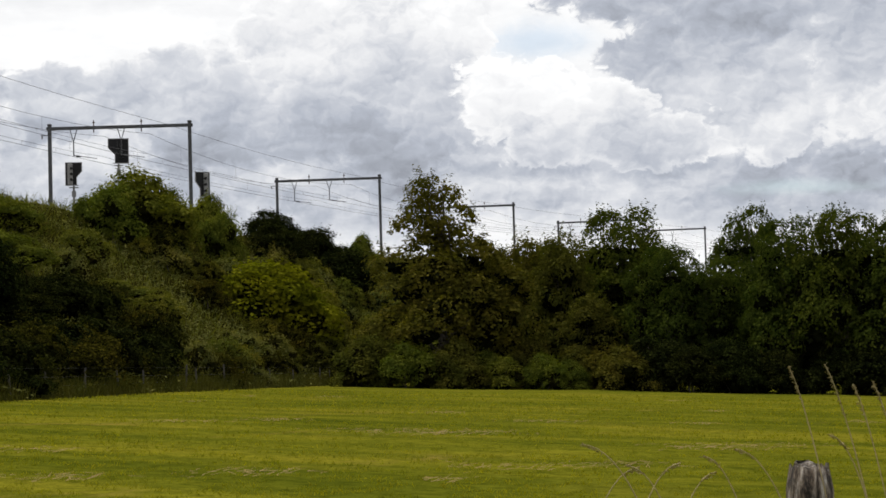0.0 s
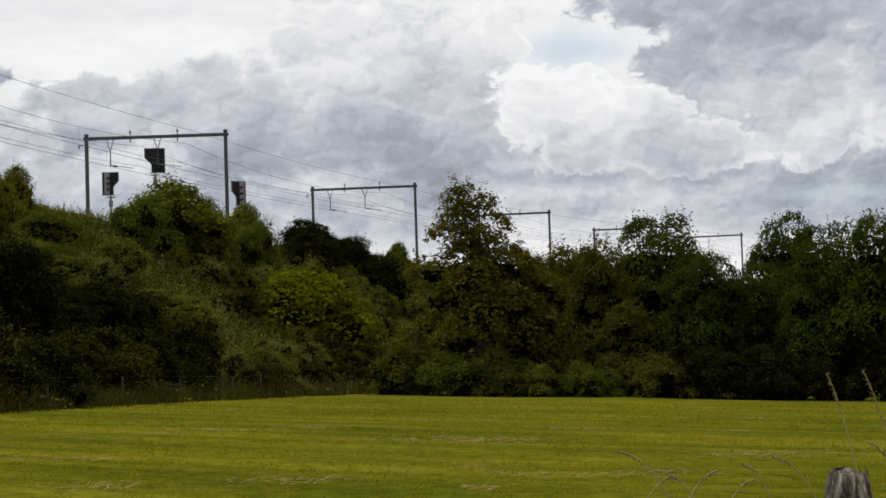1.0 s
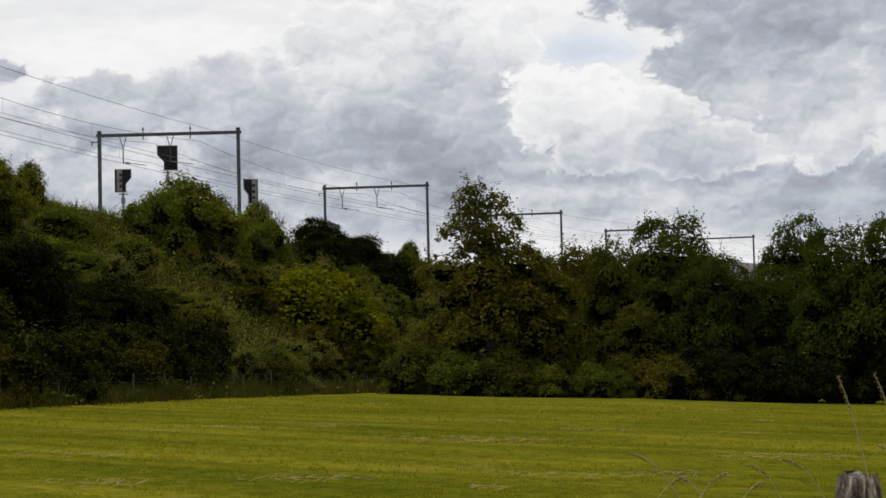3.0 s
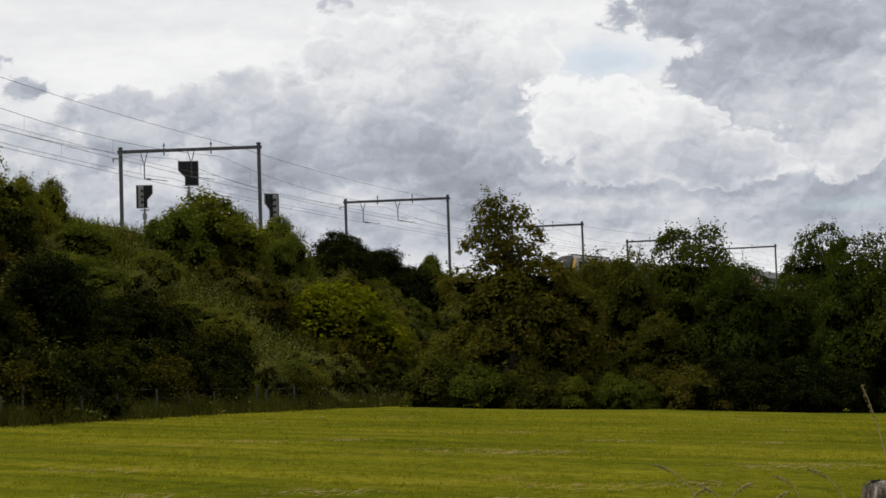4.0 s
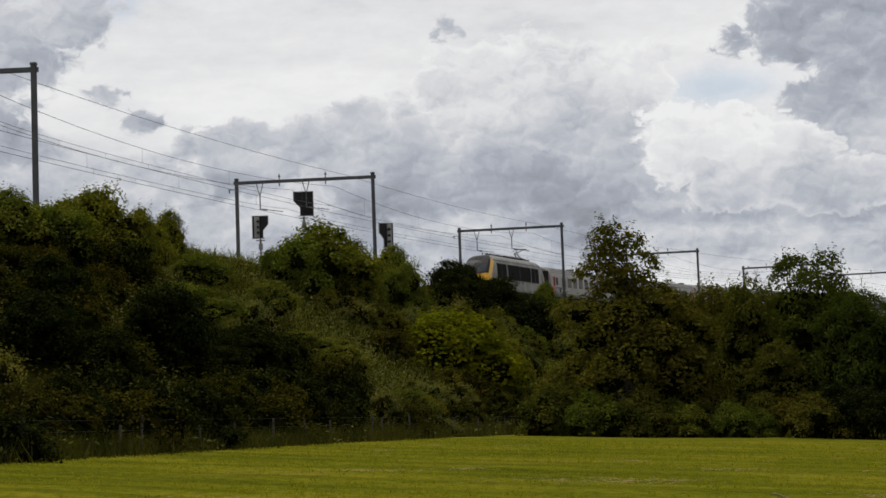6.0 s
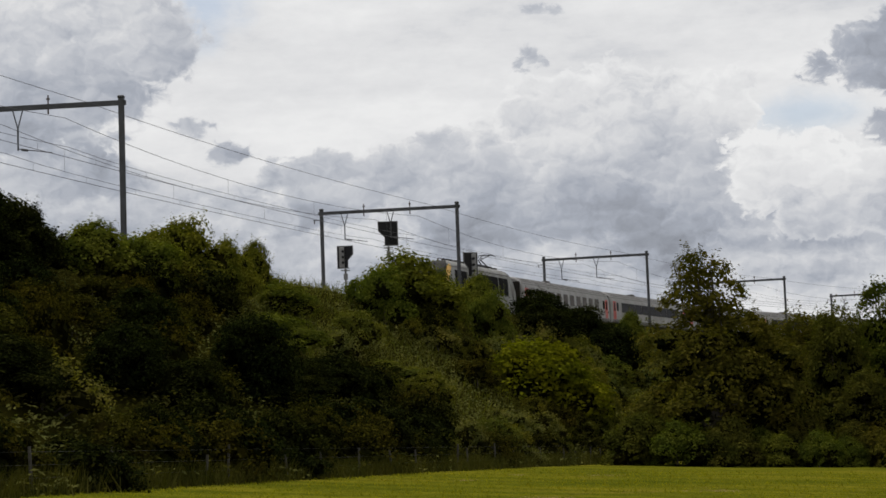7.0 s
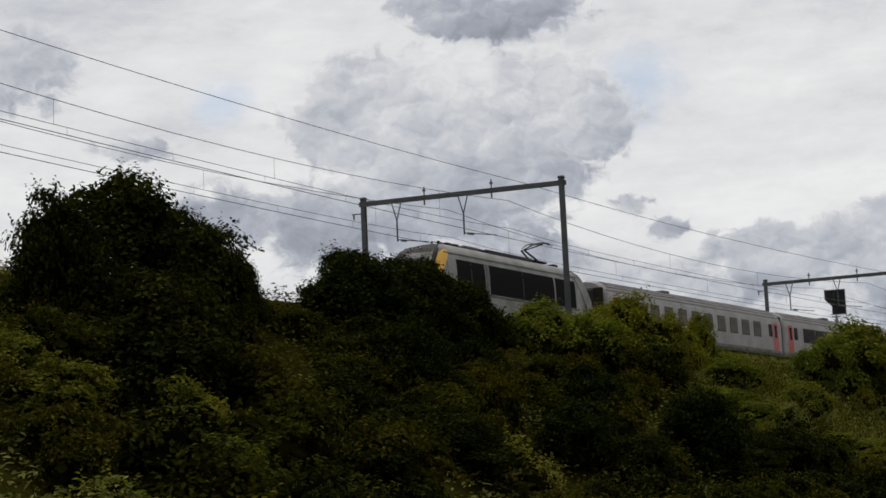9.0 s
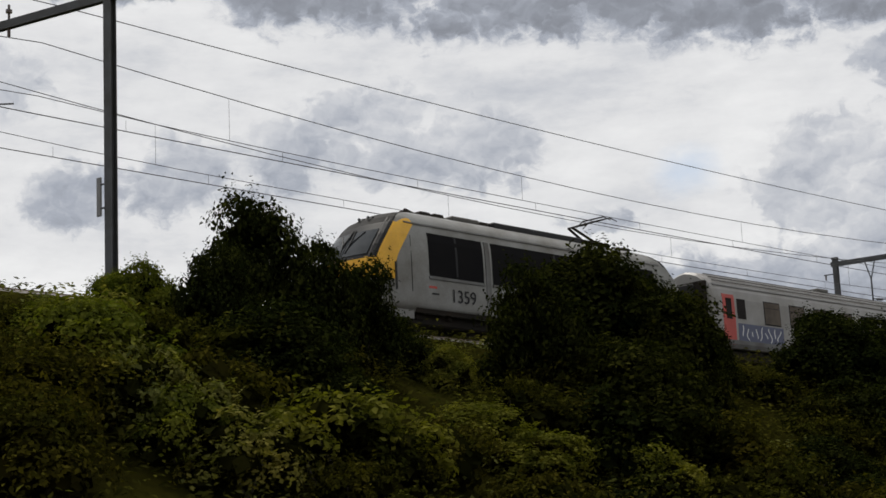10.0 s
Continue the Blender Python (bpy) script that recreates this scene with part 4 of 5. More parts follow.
JOINT_END, SPEED = -26.4, 34.4       # where the loco meets the first coach at 10 s, and metres a second
locomotive = build_loco()
COACHES = [build_coach(True, 10)]
plain = build_coach(False, 9, True)
COACHES.append(plain)
for _k in range(6):
    COACHES.append(copy_thing(plain, pose(0, 0, 0)))


def rail_pose(centre, base):
    """A vehicle whose middle is at centre along the near track, its bogies base apart, heading down the line."""
    a, b = at(centre - base / 2, NEAR_TRACK), at(centre + base / 2, NEAR_TRACK)
    d = a - b
    m = (a + b) / 2
    return pose(m[0], m[1], RAIL_Z, 0, 0, math.degrees(math.atan2(d[1], d[0])))


def motions():
    times = [0.5 * k for k in range(21)]
    # the driver eases off and opens up again by a metre or so
    lag = np.interp(times, [0, 7, 7.5, 8, 8.5, 9, 9.5, 10], [-0.5, -0.5, -0.1, 0.45, 0.75, 0.6, 0.1, -0.6])
    joint = [JOINT_END + SPEED * (10.0 - t) + k for t, k in zip(times, lag)]
    walk(locomotive, [(t, rail_pose(j - 10.15, 10.8)) for t, j in zip(times, joint)])
    for k, coach in enumerate(COACHES):
        walk(coach, [(t, rail_pose(j + 13.75 + 26.3 * k, 19.0)) for t, j in zip(times, joint)])

# ---------------------------------------------------------------- plants


def leaf_cards(centres, normals, size, rng, aspect=1.7, jitter=0.30):
    """Small folded leaves as verts and faces: two triangles each, bent along the midrib."""
    n = len(centres)
    d = rng.normal(size=(n, 3))
    d /= np.linalg.norm(d, axis=1)[:, None]
    nn = normals + jitter * rng.normal(size=(n, 3))
    nn /= np.linalg.norm(nn, axis=1)[:, None]
    a = np.cross(nn, d)
    a /= np.linalg.norm(a, axis=1)[:, None] + 1e-9
    b = np.cross(nn, a)
    L = (size * rng.uniform(0.6, 1.35, n))[:, None]
    W = L / aspect
    v = np.stack([centres - a * L / 2, centres + b * W / 2 + nn * W * 0.2, centres + a * L / 2, centres - b * W / 2 + nn * W * 0.2], 1).reshape(-1, 3)
    i = np.arange(n) * 4
    f = np.concatenate([np.stack([i, i + 1, i + 2], 1), np.stack([i, i + 2, i + 3], 1)])
    return v, f


def fast_mesh(name, v, f, mat):
    me = bpy.data.meshes.new(name)
    me.vertices.add(len(v))
    me.vertices.foreach_set("co", np.asarray(v, np.float32).ravel())
    me.loops.add(f.size)
    me.loops.foreach_set("vertex_index", f.astype(np.int32).ravel())
    me.polygons.add(len(f))
    me.polygons.foreach_set("loop_start", np.arange(0, f.size, f.shape[1], dtype=np.int32))
    me.materials.append(mat)
    me.update(calc_edges=True)
    me.validate()
    return me


def crown_points(rng, lobes, clumps, per, spread):
    """Leaf places on many small domes, the leafy ends of boughs, over a heap of uneven lobes."""
    lobes = np.array(lobes)
    area = lobes[:, 3] * lobes[:, 4] + lobes[:, 3] * lobes[:, 5]
    many, each = max(30, clumps // 5), per * 5
    pick = rng.choice(len(lobes), many, p=area / area.sum())
    d = rng.normal(size=(many, 3))
    d[:, 2] = np.where(d[:, 2] < -0.5, -d[:, 2] * 0.6, d[:, 2])
    d /= np.linalg.norm(d, axis=1)[:, None]
    c = lobes[pick, :3] + d * lobes[pick, 3:6] * (rng.uniform(0.55, 1.0, many) ** 0.6)[:, None]
    # leave out domes that lie deep inside other lobes
    keep = np.ones(many, bool)
    for l in lobes:
        keep &= (((c - l[:3]) / l[3:6]) ** 2).sum(1) > 0.30
    c, d = c[keep], d[keep]
    n = len(c)
    axis = d * np.array([1, 1, 0.7]) + np.array([0, 0, 0.75])
    axis /= np.linalg.norm(axis, axis=1)[:, None]
    u = rng.normal(size=(n, each, 3))
    u /= np.linalg.norm(u, axis=2)[:, :, None]
    along = (u * axis[:, None]).sum(2, keepdims=True)
    u = np.where(along < -0.25, u - 2 * along * axis[:, None], u)
    along = (u * axis[:, None]).sum(2, keepdims=True)
    flat = u - 0.42 * along * axis[:, None]
    size = spread * rng.uniform(1.7, 3.9, (n, 1, 1)) * rng.uniform(0.72, 1.12, (n, each, 1))
    ripple = 1 + 0.28 * np.sin(5 * u[:, :, :1] + rng.uniform(0, 6, (n, 1, 1))) * np.cos(5 * u[:, :, 1:2])
    pts = (c[:, None] + flat * size * ripple).reshape(-1, 3)
    nor = (u + np.array([0, 0, 0.35])).reshape(-1, 3)
    nor /= np.linalg.norm(nor, axis=1)[:, None]
    return pts, nor


def branch(bm, a, b, r1, r2, bends, rng, n=7):
    """A crooked tapering limb from a to b."""
    a, b = Vector(a), Vector(b)
    last, lr = a, r1
    for k in range(1, bends + 1):
        u = k / bends
        p = a.lerp(b, u) + Vector(rng.normal(size=3) * (b - a).length * 0.035 * (1 if k < bends else 0))
        r = r1 + (r2 - r1) * u
        add_rod(bm, last, p, lr, r, n)
        last, lr = p, r
    return bm


def make_plant(name, label, category, group, radius, height, stem, lobes_n, clumps, per, leaf, mat, seed, trunk_r=0.0, conical=0.0, low=0.12, core=500, core_mat=None):
    """A shrub or tree of given radius and height in metres: trunk, limbs and a crown of leaf sprays."""
    rng = np.random.default_rng(seed)
    root = empty(name)
    lobes = []
    for k in range(lobes_n):
        u = (k + 0.5) / lobes_n
        z = height * (stem + (1 - stem) * (low + (0.86 - low) * u))
        env = max(0.5 if trunk_r else 0.3, 1 - u ** (4.5 if trunk_r else 2.7)) if conical == 0 else 1.0 - 0.25 * u if u < 0.55 else conical * (0.48 - 0.5 * (u - 0.55))
        a = k * 2.4 + rng.uniform(-0.5, 0.5)
        rr = radius * env * rng.uniform(0.42, 0.80)
        size = radius * rng.uniform(0.32, 0.50) * (0.6 + 0.4 * env)
        if conical:
            rr, size = radius * env * rng.uniform(0.35, 0.7), radius * rng.uniform(0.24, 0.34) * (0.42 + 0.58 * env)
        lobes.append((rr * math.cos(a), rr * math.sin(a), z, size, size, min(size * rng.uniform(0.8, 1.1), height - z + 0.05 * height)))
    lobes.append((0, 0, height * (stem + (1 - stem) * 0.45), radius * (0.5 if conical else 0.62), radius * (0.5 if conical else 0.62), height * (1 - stem) * (0.2 if conical else 0.42)))
    if conical:
        lobes[-1] = lobes[-1][:2] + (height * 0.3,) + lobes[-1][3:]
    la = np.array(lobes)
    reach = (np.hypot(la[:, 0], la[:, 1]) + la[:, 3] * 0.95).max()
    la[:, :2] *= radius / reach
    la[:, 3:5] *= radius / reach
    tall = (la[:, 2] + la[:, 5] * 0.95).max()
    la[:, 2] *= height / tall
    la[:, 5] *= height / tall
    lobes = [tuple(l) for l in la]
    pts, nor = crown_points(rng, lobes, clumps, per, leaf * 1.25)
    kx = 1.0 * radius / np.percentile(np.hypot(pts[:, 0], pts[:, 1]), 97.5)
    kz = 0.96 * height / np.percentile(pts[:, 2], 99.3)
    pts *= (kx, kx, kz)
    la *= (kx, kx, kz, kx, kx, kz)
    v, f = leaf_cards(pts, nor, leaf, rng)
    # leafy shoots that break the outline
    k = max(12, clumps // 9)
    high = np.argsort(pts[:, 2] + 0.6 * np.linalg.norm(pts[:, :2], axis=1))[len(pts) // 2:]
    base = pts[rng.choice(high, k)]
    tips = []
    for b in base:
        out = b - np.array([0, 0, height * 0.45])
        out = out / (np.linalg.norm(out) + 1e-6) + np.array([0, 0, 0.6])
        tips.append(b + out * np.linspace(-leaf, leaf * 1.9, 12)[:, None] + rng.normal(size=(12, 3)) * leaf * 0.3)
    tips = np.concatenate(tips)
    v2, f2 = leaf_cards(tips, np.tile([0.2, 0.2, 1.0], (len(tips), 1)), leaf * 0.9, rng)
    v, f = np.concatenate([v, v2]), np.concatenate([f, f2 + len(v)])
    crown = new("crown", fast_mesh("crown", v, f, mat))
    crown.parent = root
    # twigs and leaves deep inside, shade painted into their dark colour, which close the crown
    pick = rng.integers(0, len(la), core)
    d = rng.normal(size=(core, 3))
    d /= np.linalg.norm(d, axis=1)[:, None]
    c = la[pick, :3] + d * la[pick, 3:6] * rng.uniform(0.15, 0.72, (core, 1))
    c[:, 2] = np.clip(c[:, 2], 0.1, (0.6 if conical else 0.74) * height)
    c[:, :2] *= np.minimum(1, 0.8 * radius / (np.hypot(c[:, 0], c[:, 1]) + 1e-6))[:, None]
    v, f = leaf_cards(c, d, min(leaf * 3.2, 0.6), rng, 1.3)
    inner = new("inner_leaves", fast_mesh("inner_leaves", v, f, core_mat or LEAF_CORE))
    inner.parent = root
    inner["label"] = "inner leaves with shade painted into their colour"
    if trunk_r:
        bm = branch(bmesh.new(), (0, 0, -0.3), (rng.normal() * 0.2, rng.normal() * 0.2, height * 0.8), trunk_r, trunk_r * 0.25, 7, rng, 9)
        part("trunk", bm, BARK, root)
        for l in lobes[:-1:2]:
            z0 = l[2] * 0.55
            part("limb", branch(bmesh.new(), (0, 0, z0), (l[0], l[1], l[2]), trunk_r * 0.4, trunk_r * 0.1, 4, rng, 6), BARK, root)
    else:
        for k in range(4):
            l = lobes[(k * 3) % len(lobes)]
            part("stem", branch(bmesh.new(), (rng.normal() * 0.15, rng.normal() * 0.15, -0.4), (l[0] * 0.8, l[1] * 0.8, l[2]), 0.06, 0.02, 4, rng, 5), BARK, root)
    return tagged(root, label, category, group)


# library of shrubs: radius 2, height 4 when made, then set out at their own sizes
def shrub(label, mat, seed, leaf=0.16, clumps=560, per=17, core=520, height=3.2):
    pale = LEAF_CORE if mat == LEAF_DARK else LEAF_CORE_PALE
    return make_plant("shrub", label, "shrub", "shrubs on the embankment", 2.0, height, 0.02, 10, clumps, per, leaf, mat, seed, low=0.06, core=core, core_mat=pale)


LIBRARY = {
    "b": [shrub("dense mid-green shrub growing on the embankment", LEAF_GREEN, k) for k in (11, 12, 13)],
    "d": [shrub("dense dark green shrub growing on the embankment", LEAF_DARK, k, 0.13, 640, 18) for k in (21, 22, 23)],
    "y": [shrub("loose yellow-green shrub on the embankment slope", LEAF_YELLOW, k, 0.17, 540, 17) for k in (31, 32)],
    "l": [shrub("broad bright yellow-green shrub low on the slope", LEAF_BRIGHT, 33, 0.17, 640, 17)],
    "o": [shrub("olive-green bramble thicket on the embankment slope", LEAF_OLIVE, k, 0.165, 540, 17) for k in (41, 42)],
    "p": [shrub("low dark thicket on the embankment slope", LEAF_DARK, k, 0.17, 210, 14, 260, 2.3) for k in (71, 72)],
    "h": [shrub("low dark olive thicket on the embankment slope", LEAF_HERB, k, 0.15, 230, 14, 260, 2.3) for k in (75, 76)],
    "q": [shrub("low olive thicket on the embankment slope", LEAF_SLOPE, 73, 0.15, 210, 14, 240, 2.3), shrub("low yellow-green thicket on the embankment slope", LEAF_YELLOW, 74, 0.15, 210, 14, 240, 2.3)],
}
# along the line, offset to the field, height, half width, kind
SHRUBS = [
    (33.0, 4.0, 4.74, 4.22, "b"), (26.2, 5.0, 3.89, 2.52, "b"), (36.9, 5.0, 4.57, 2.51, "b"), (50.6, 3.0, 3.79, 2.12, "b"),
    (45.6, 6.0, 4.24, 1.94, "b"), (66.0, 3.0, 3.6, 3.5, "d"), (70.5, 5.0, 3.7, 3.7, "d"), (70.0, 8.0, 4.4, 3.9, "d"), (61.5, 5.0, 3.6, 3.2, "d"), (74.5, 4.0, 2.9, 3.0, "d"),
    (35.1, 13.0, 4.95, 4.30, "l"), (39.4, 15.0, 4.4, 2.72, "y"), (-8.5, 13.0, 1.30, 2.23, "d"), (0.7, 9.0, 1.78, 2.67, "b"),
    (93.6, 3.0, 2.89, 1.61, "b"), (59.0, 14.0, 2.37, 3.11, "y"), (62.2, 16.0, 2.51, 3.17, "y"), (8.4, 11.0, 1.30, 2.83, "y"),
    (-0.6, 4.0, 3.87, 2.52, "b"), (-4.7, 4.0, 2.9, 2.1, "b"), (-11.2, 4.0, 2.7, 2.3, "b"), (-8.0, 4.5, 2.6, 2.2, "b"), (4.3, 4.0, 3.28, 1.76, "b"), (10.2, 3.0, 3.03, 1.41, "b"),
    (-18.4, 10.0, 2.81, 2.16, "d"), (-23.4, 14.0, 2.10, 2.24, "d"), (0.2, 8.0, 1.46, 2.33, "b"), (-3.7, 12.0, 1.58, 2.20, "d"),
    (-22.3, 4.0, 3.62, 2.02, "d"), (-19.9, 5.0, 3.11, 1.92, "d"), (-31.9, 9.0, 3.29, 2.08, "d"), (-29.0, 11.0, 2.48, 1.42, "y"),
    (-26.6, 13.0, 2.63, 1.93, "d"), (-13.8, 13.0, 3.75, 2.53, "d"), (-15.5, 10.0, 2.29, 1.96, "y"), (9.5, 5.0, 1.91, 2.20, "b"),
    (-42.3, 4.0, 4.91, 3.3, "d"), (-40.2, 5.0, 4.4, 2.3, "d"), (-41.4, 6.5, 4.3, 2.8, "d"), (-47.7, 6.0, 4.56, 1.15, "d"), (-35.6, 4.0, 2.6, 1.2, "d"),
    (-27.1, 3.5, 3.39, 2.04, "d"), (-22.7, 4.0, 3.08, 2.41, "d"), (-32.7, 8.0, 2.74, 2.53, "d"), (-46.6, 9.0, 3.64, 3.01, "d"),
    (-53.7, 11.0, 1.54, 1.65, "y"), (-51.3, 14.0, 1.30, 1.98, "y"), (-23.3, 9.0, 1.62, 2.05, "y"), (-40.4, 11.0, 1.97, 2.02, "d"),
    (-36.7, 13.0, 1.93, 2.30, "d"), (-57.0, 4.0, 4.50, 1.31, "d"), (-59.2, 5.0, 3.42, 1.16, "d"), (-55.8, 5.0, 3.84, 1.40, "d"),
    (-53.8, 5.0, 3.41, 1.25, "d"), (-59.9, 8.0, 2.99, 2.36, "d"), (-60.0, 3.0, 1.88, 1.03, "b"), (-60.6, 2.5, 1.30, 1.00, "b"),
    (-65.5, 8.0, 1.30, 1.89, "y"), (-64.4, 5.0, 1.30, 1.41, "y"), (-63.7, 10.0, 1.30, 1.72, "d"), (-53.8, 9.0, 1.30, 1.69, "y"),
    (-59.6, 11.0, 1.34, 1.66, "d"), (-50.5, 5.0, 1.30, 1.00, "y"),
    (-33.4, 7.5, 1.8, 2.2, "h"), (-34.2, 11.0, 1.8, 2.2, "h"), (-31.0, 6.0, 1.5, 1.8, "h"), (-50.4, 8.5, 1.6, 2.0, "h"), (-17.6, 7.2, 1.6, 2.0, "h"),
    (-34.6, 14.0, 1.8, 2.2, "q"), (-50.0, 11.5, 1.6, 2.0, "q"), (-48.5, 13.0, 1.6, 2.0, "h"), (-33.0, 4.6, 1.2, 1.6, "h"), (-32.8, 10.0, 1.6, 2.0, "h"), (-35.5, 8.5, 1.5, 1.8, "h"),
]
used = {}


def plant_out(kind, x, y, z, height, half, turn):
    lib = LIBRARY[kind]
    i = used.get(kind, 0)
    used[kind] = i + 1
    m = Matrix.LocRotScale((x, y, z), Euler((0, 0, turn)), (half / 2.0, half / 2.0, height / (2.3 if kind in "pqh" else 3.2)))
    if i < len(lib):
        lib[i].matrix_world = m
    else:
        src = lib[i % len(lib)]
        copy_thing(src, m @ Matrix.Diagonal((1 / src.scale[0], 1 / src.scale[1], 1 / src.scale[2], 1)))


rng0 = random.Random(3)
for s, o, h, w, kind in SHRUBS:
    x, y = at(s, o)
    w = max(w, 0.42 * h)
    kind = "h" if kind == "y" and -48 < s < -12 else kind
    plant_out(kind, x, y, bank_z(s, o) - 0.1, h + 0.1, w, rng0.uniform(0, 6.28))
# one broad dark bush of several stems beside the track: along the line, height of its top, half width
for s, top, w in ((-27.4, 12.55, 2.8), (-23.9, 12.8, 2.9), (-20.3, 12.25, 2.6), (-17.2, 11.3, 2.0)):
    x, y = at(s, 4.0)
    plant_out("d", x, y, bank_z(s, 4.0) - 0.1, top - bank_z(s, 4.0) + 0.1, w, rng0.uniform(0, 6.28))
# the thicket between and beyond the larger shrubs
for k in range(225):
    s = rng0.uniform(-72, 70) if k < 180 else rng0.uniform(60, 175)
    o = rng0.uniform(2.0, 17.4)
    if 6 < s < 30 and o < 4:
        continue
    # dark kinds on the middle stretch: the bank's shade is set in their leaf colour
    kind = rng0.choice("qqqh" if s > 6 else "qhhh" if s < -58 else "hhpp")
    h = rng0.uniform(1.3, 2.6) if o > 5 else rng0.uniform(0.8, 1.3)
    if 4 < s < 30:
        h *= 0.85
    x, y = at(s, o)
    plant_out(kind, x, y, bank_z(s, o) - 0.2, h, h * rng0.uniform(0.75, 1.1), rng0.uniform(0, 6.28))


# bushes that lean out over the fence at the foot of the bank
for k in range(62):
    s = -66 + 2.25 * k + rng0.uniform(-1, 1)
    o = rng0.uniform(15.6, 18.5)
    h = rng0.uniform(1.2, 2.3)
    x, y = at(s, o)
    # here too the dark leaf colours put in the shade at the bank's foot
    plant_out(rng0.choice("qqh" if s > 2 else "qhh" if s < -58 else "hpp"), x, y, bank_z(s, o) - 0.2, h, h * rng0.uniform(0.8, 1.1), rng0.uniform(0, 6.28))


def tree(label, radius, height, stem, mat, seed, lobes, clumps, per, leaf, trunk, conical=0.0):
    return make_plant("tree", label, "tree", "trees round the field", radius, height, stem, lobes, clumps, per, leaf, mat, seed, trunk, conical, core=1100)


def polar(az, r):
    return r * math.sin(radians(az)), r * math.cos(radians(az))


ASH = tree("tall olive-green tree with an open pointed crown", 5.2, 14.4, 0.06, LEAF_OLIVE, 51, 34, 1700, 15, 0.25, 0.34, 0.86)
FIELD_TREE = tree("olive-green hedgerow tree at the foot of the embankment", 3.2, 10.3, 0.05, LEAF_OLIVE, 52, 14, 950, 14, 0.24, 0.18)
OAKS = [tree("broad dark green oak at the field's edge", 4.8, 12.6, 0.14, LEAF_OAK, 60 + k, 18, 1250, 15, 0.25, 0.3) for k in range(3)]
# azimuth from the field gate, distance, height, half width, which
TREES = [
    (-0.1, 118, 14.0, 6.0, "ash"), (3.66, 122, 10.6, 2.9, "hedge"), (2.4, 127, 10.7, 3.4, "hedge"), (5.85, 126, 13.0, 4.9, "oak"), (7.2, 120, 10.0, 3.2, "oak"),
    (9.7, 138, 14.2, 3.6, "oak"), (10.9, 118, 11.7, 3.9, "oak"), (12.6, 116, 12.1, 3.9, "oak"), (8.5, 122, 9.2, 3.6, "oak"), (14.4, 115, 11.6, 4.4, "oak"),
    (5.0, 140, 9.6, 4.6, "oak"), (12.6, 150, 13.0, 5.8, "oak"), (7.6, 150, 9.6, 5.2, "oak"), (18.0, 120, 12.0, 5.6, "oak"), (15.8, 150, 13.0, 5.8, "oak"),
    (1.3, 127, 10.0, 3.4, "hedge"), (4.6, 119, 6.4, 2.4, "hedge"), (3.2, 132, 10.9, 3.4, "hedge"), (4.6, 131, 10.6, 3.2, "hedge"), (16.2, 117, 11.9, 4.0, "oak"),
]
made_trees = {"ash": [(ASH, 5.2, 14.4)], "hedge": [(FIELD_TREE, 3.2, 10.3)], "oak": [(o, 4.8, 12.6) for o in OAKS]}
count = {}
for az, r, h, w, kind in TREES:
    x, y = polar(az, r)
    i = count.get(kind, 0)
    count[kind] = i + 1
    src, w0, h0 = made_trees[kind][i % len(made_trees[kind])]
    m = Matrix.LocRotScale((x, y, field_z(x, y) - 0.1), Euler((0, 0, i * 1.9)), (w / w0, w / w0, h / h0))
    if i < len(made_trees[kind]):
        src.matrix_world = m
    else:
        copy_thing(src, m @ Matrix.Diagonal((1 / src.scale[0], 1 / src.scale[1], 1 / src.scale[2], 1)))
# low hedge under the trees; past azimuth 6 near-black shrubs paint the shade there
for k in range(30):
    az = -2.5 + 19 * k / 30 + rng0.uniform(-0.3, 0.3)
    r = rng0.uniform(112, 119)
    x, y = polar(az, r)
    h = rng0.uniform(1.6, 3.6) if az < 6.0 else rng0.uniform(2.6, 3.8)
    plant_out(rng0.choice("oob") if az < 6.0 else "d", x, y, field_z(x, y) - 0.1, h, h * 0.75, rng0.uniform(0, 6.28))


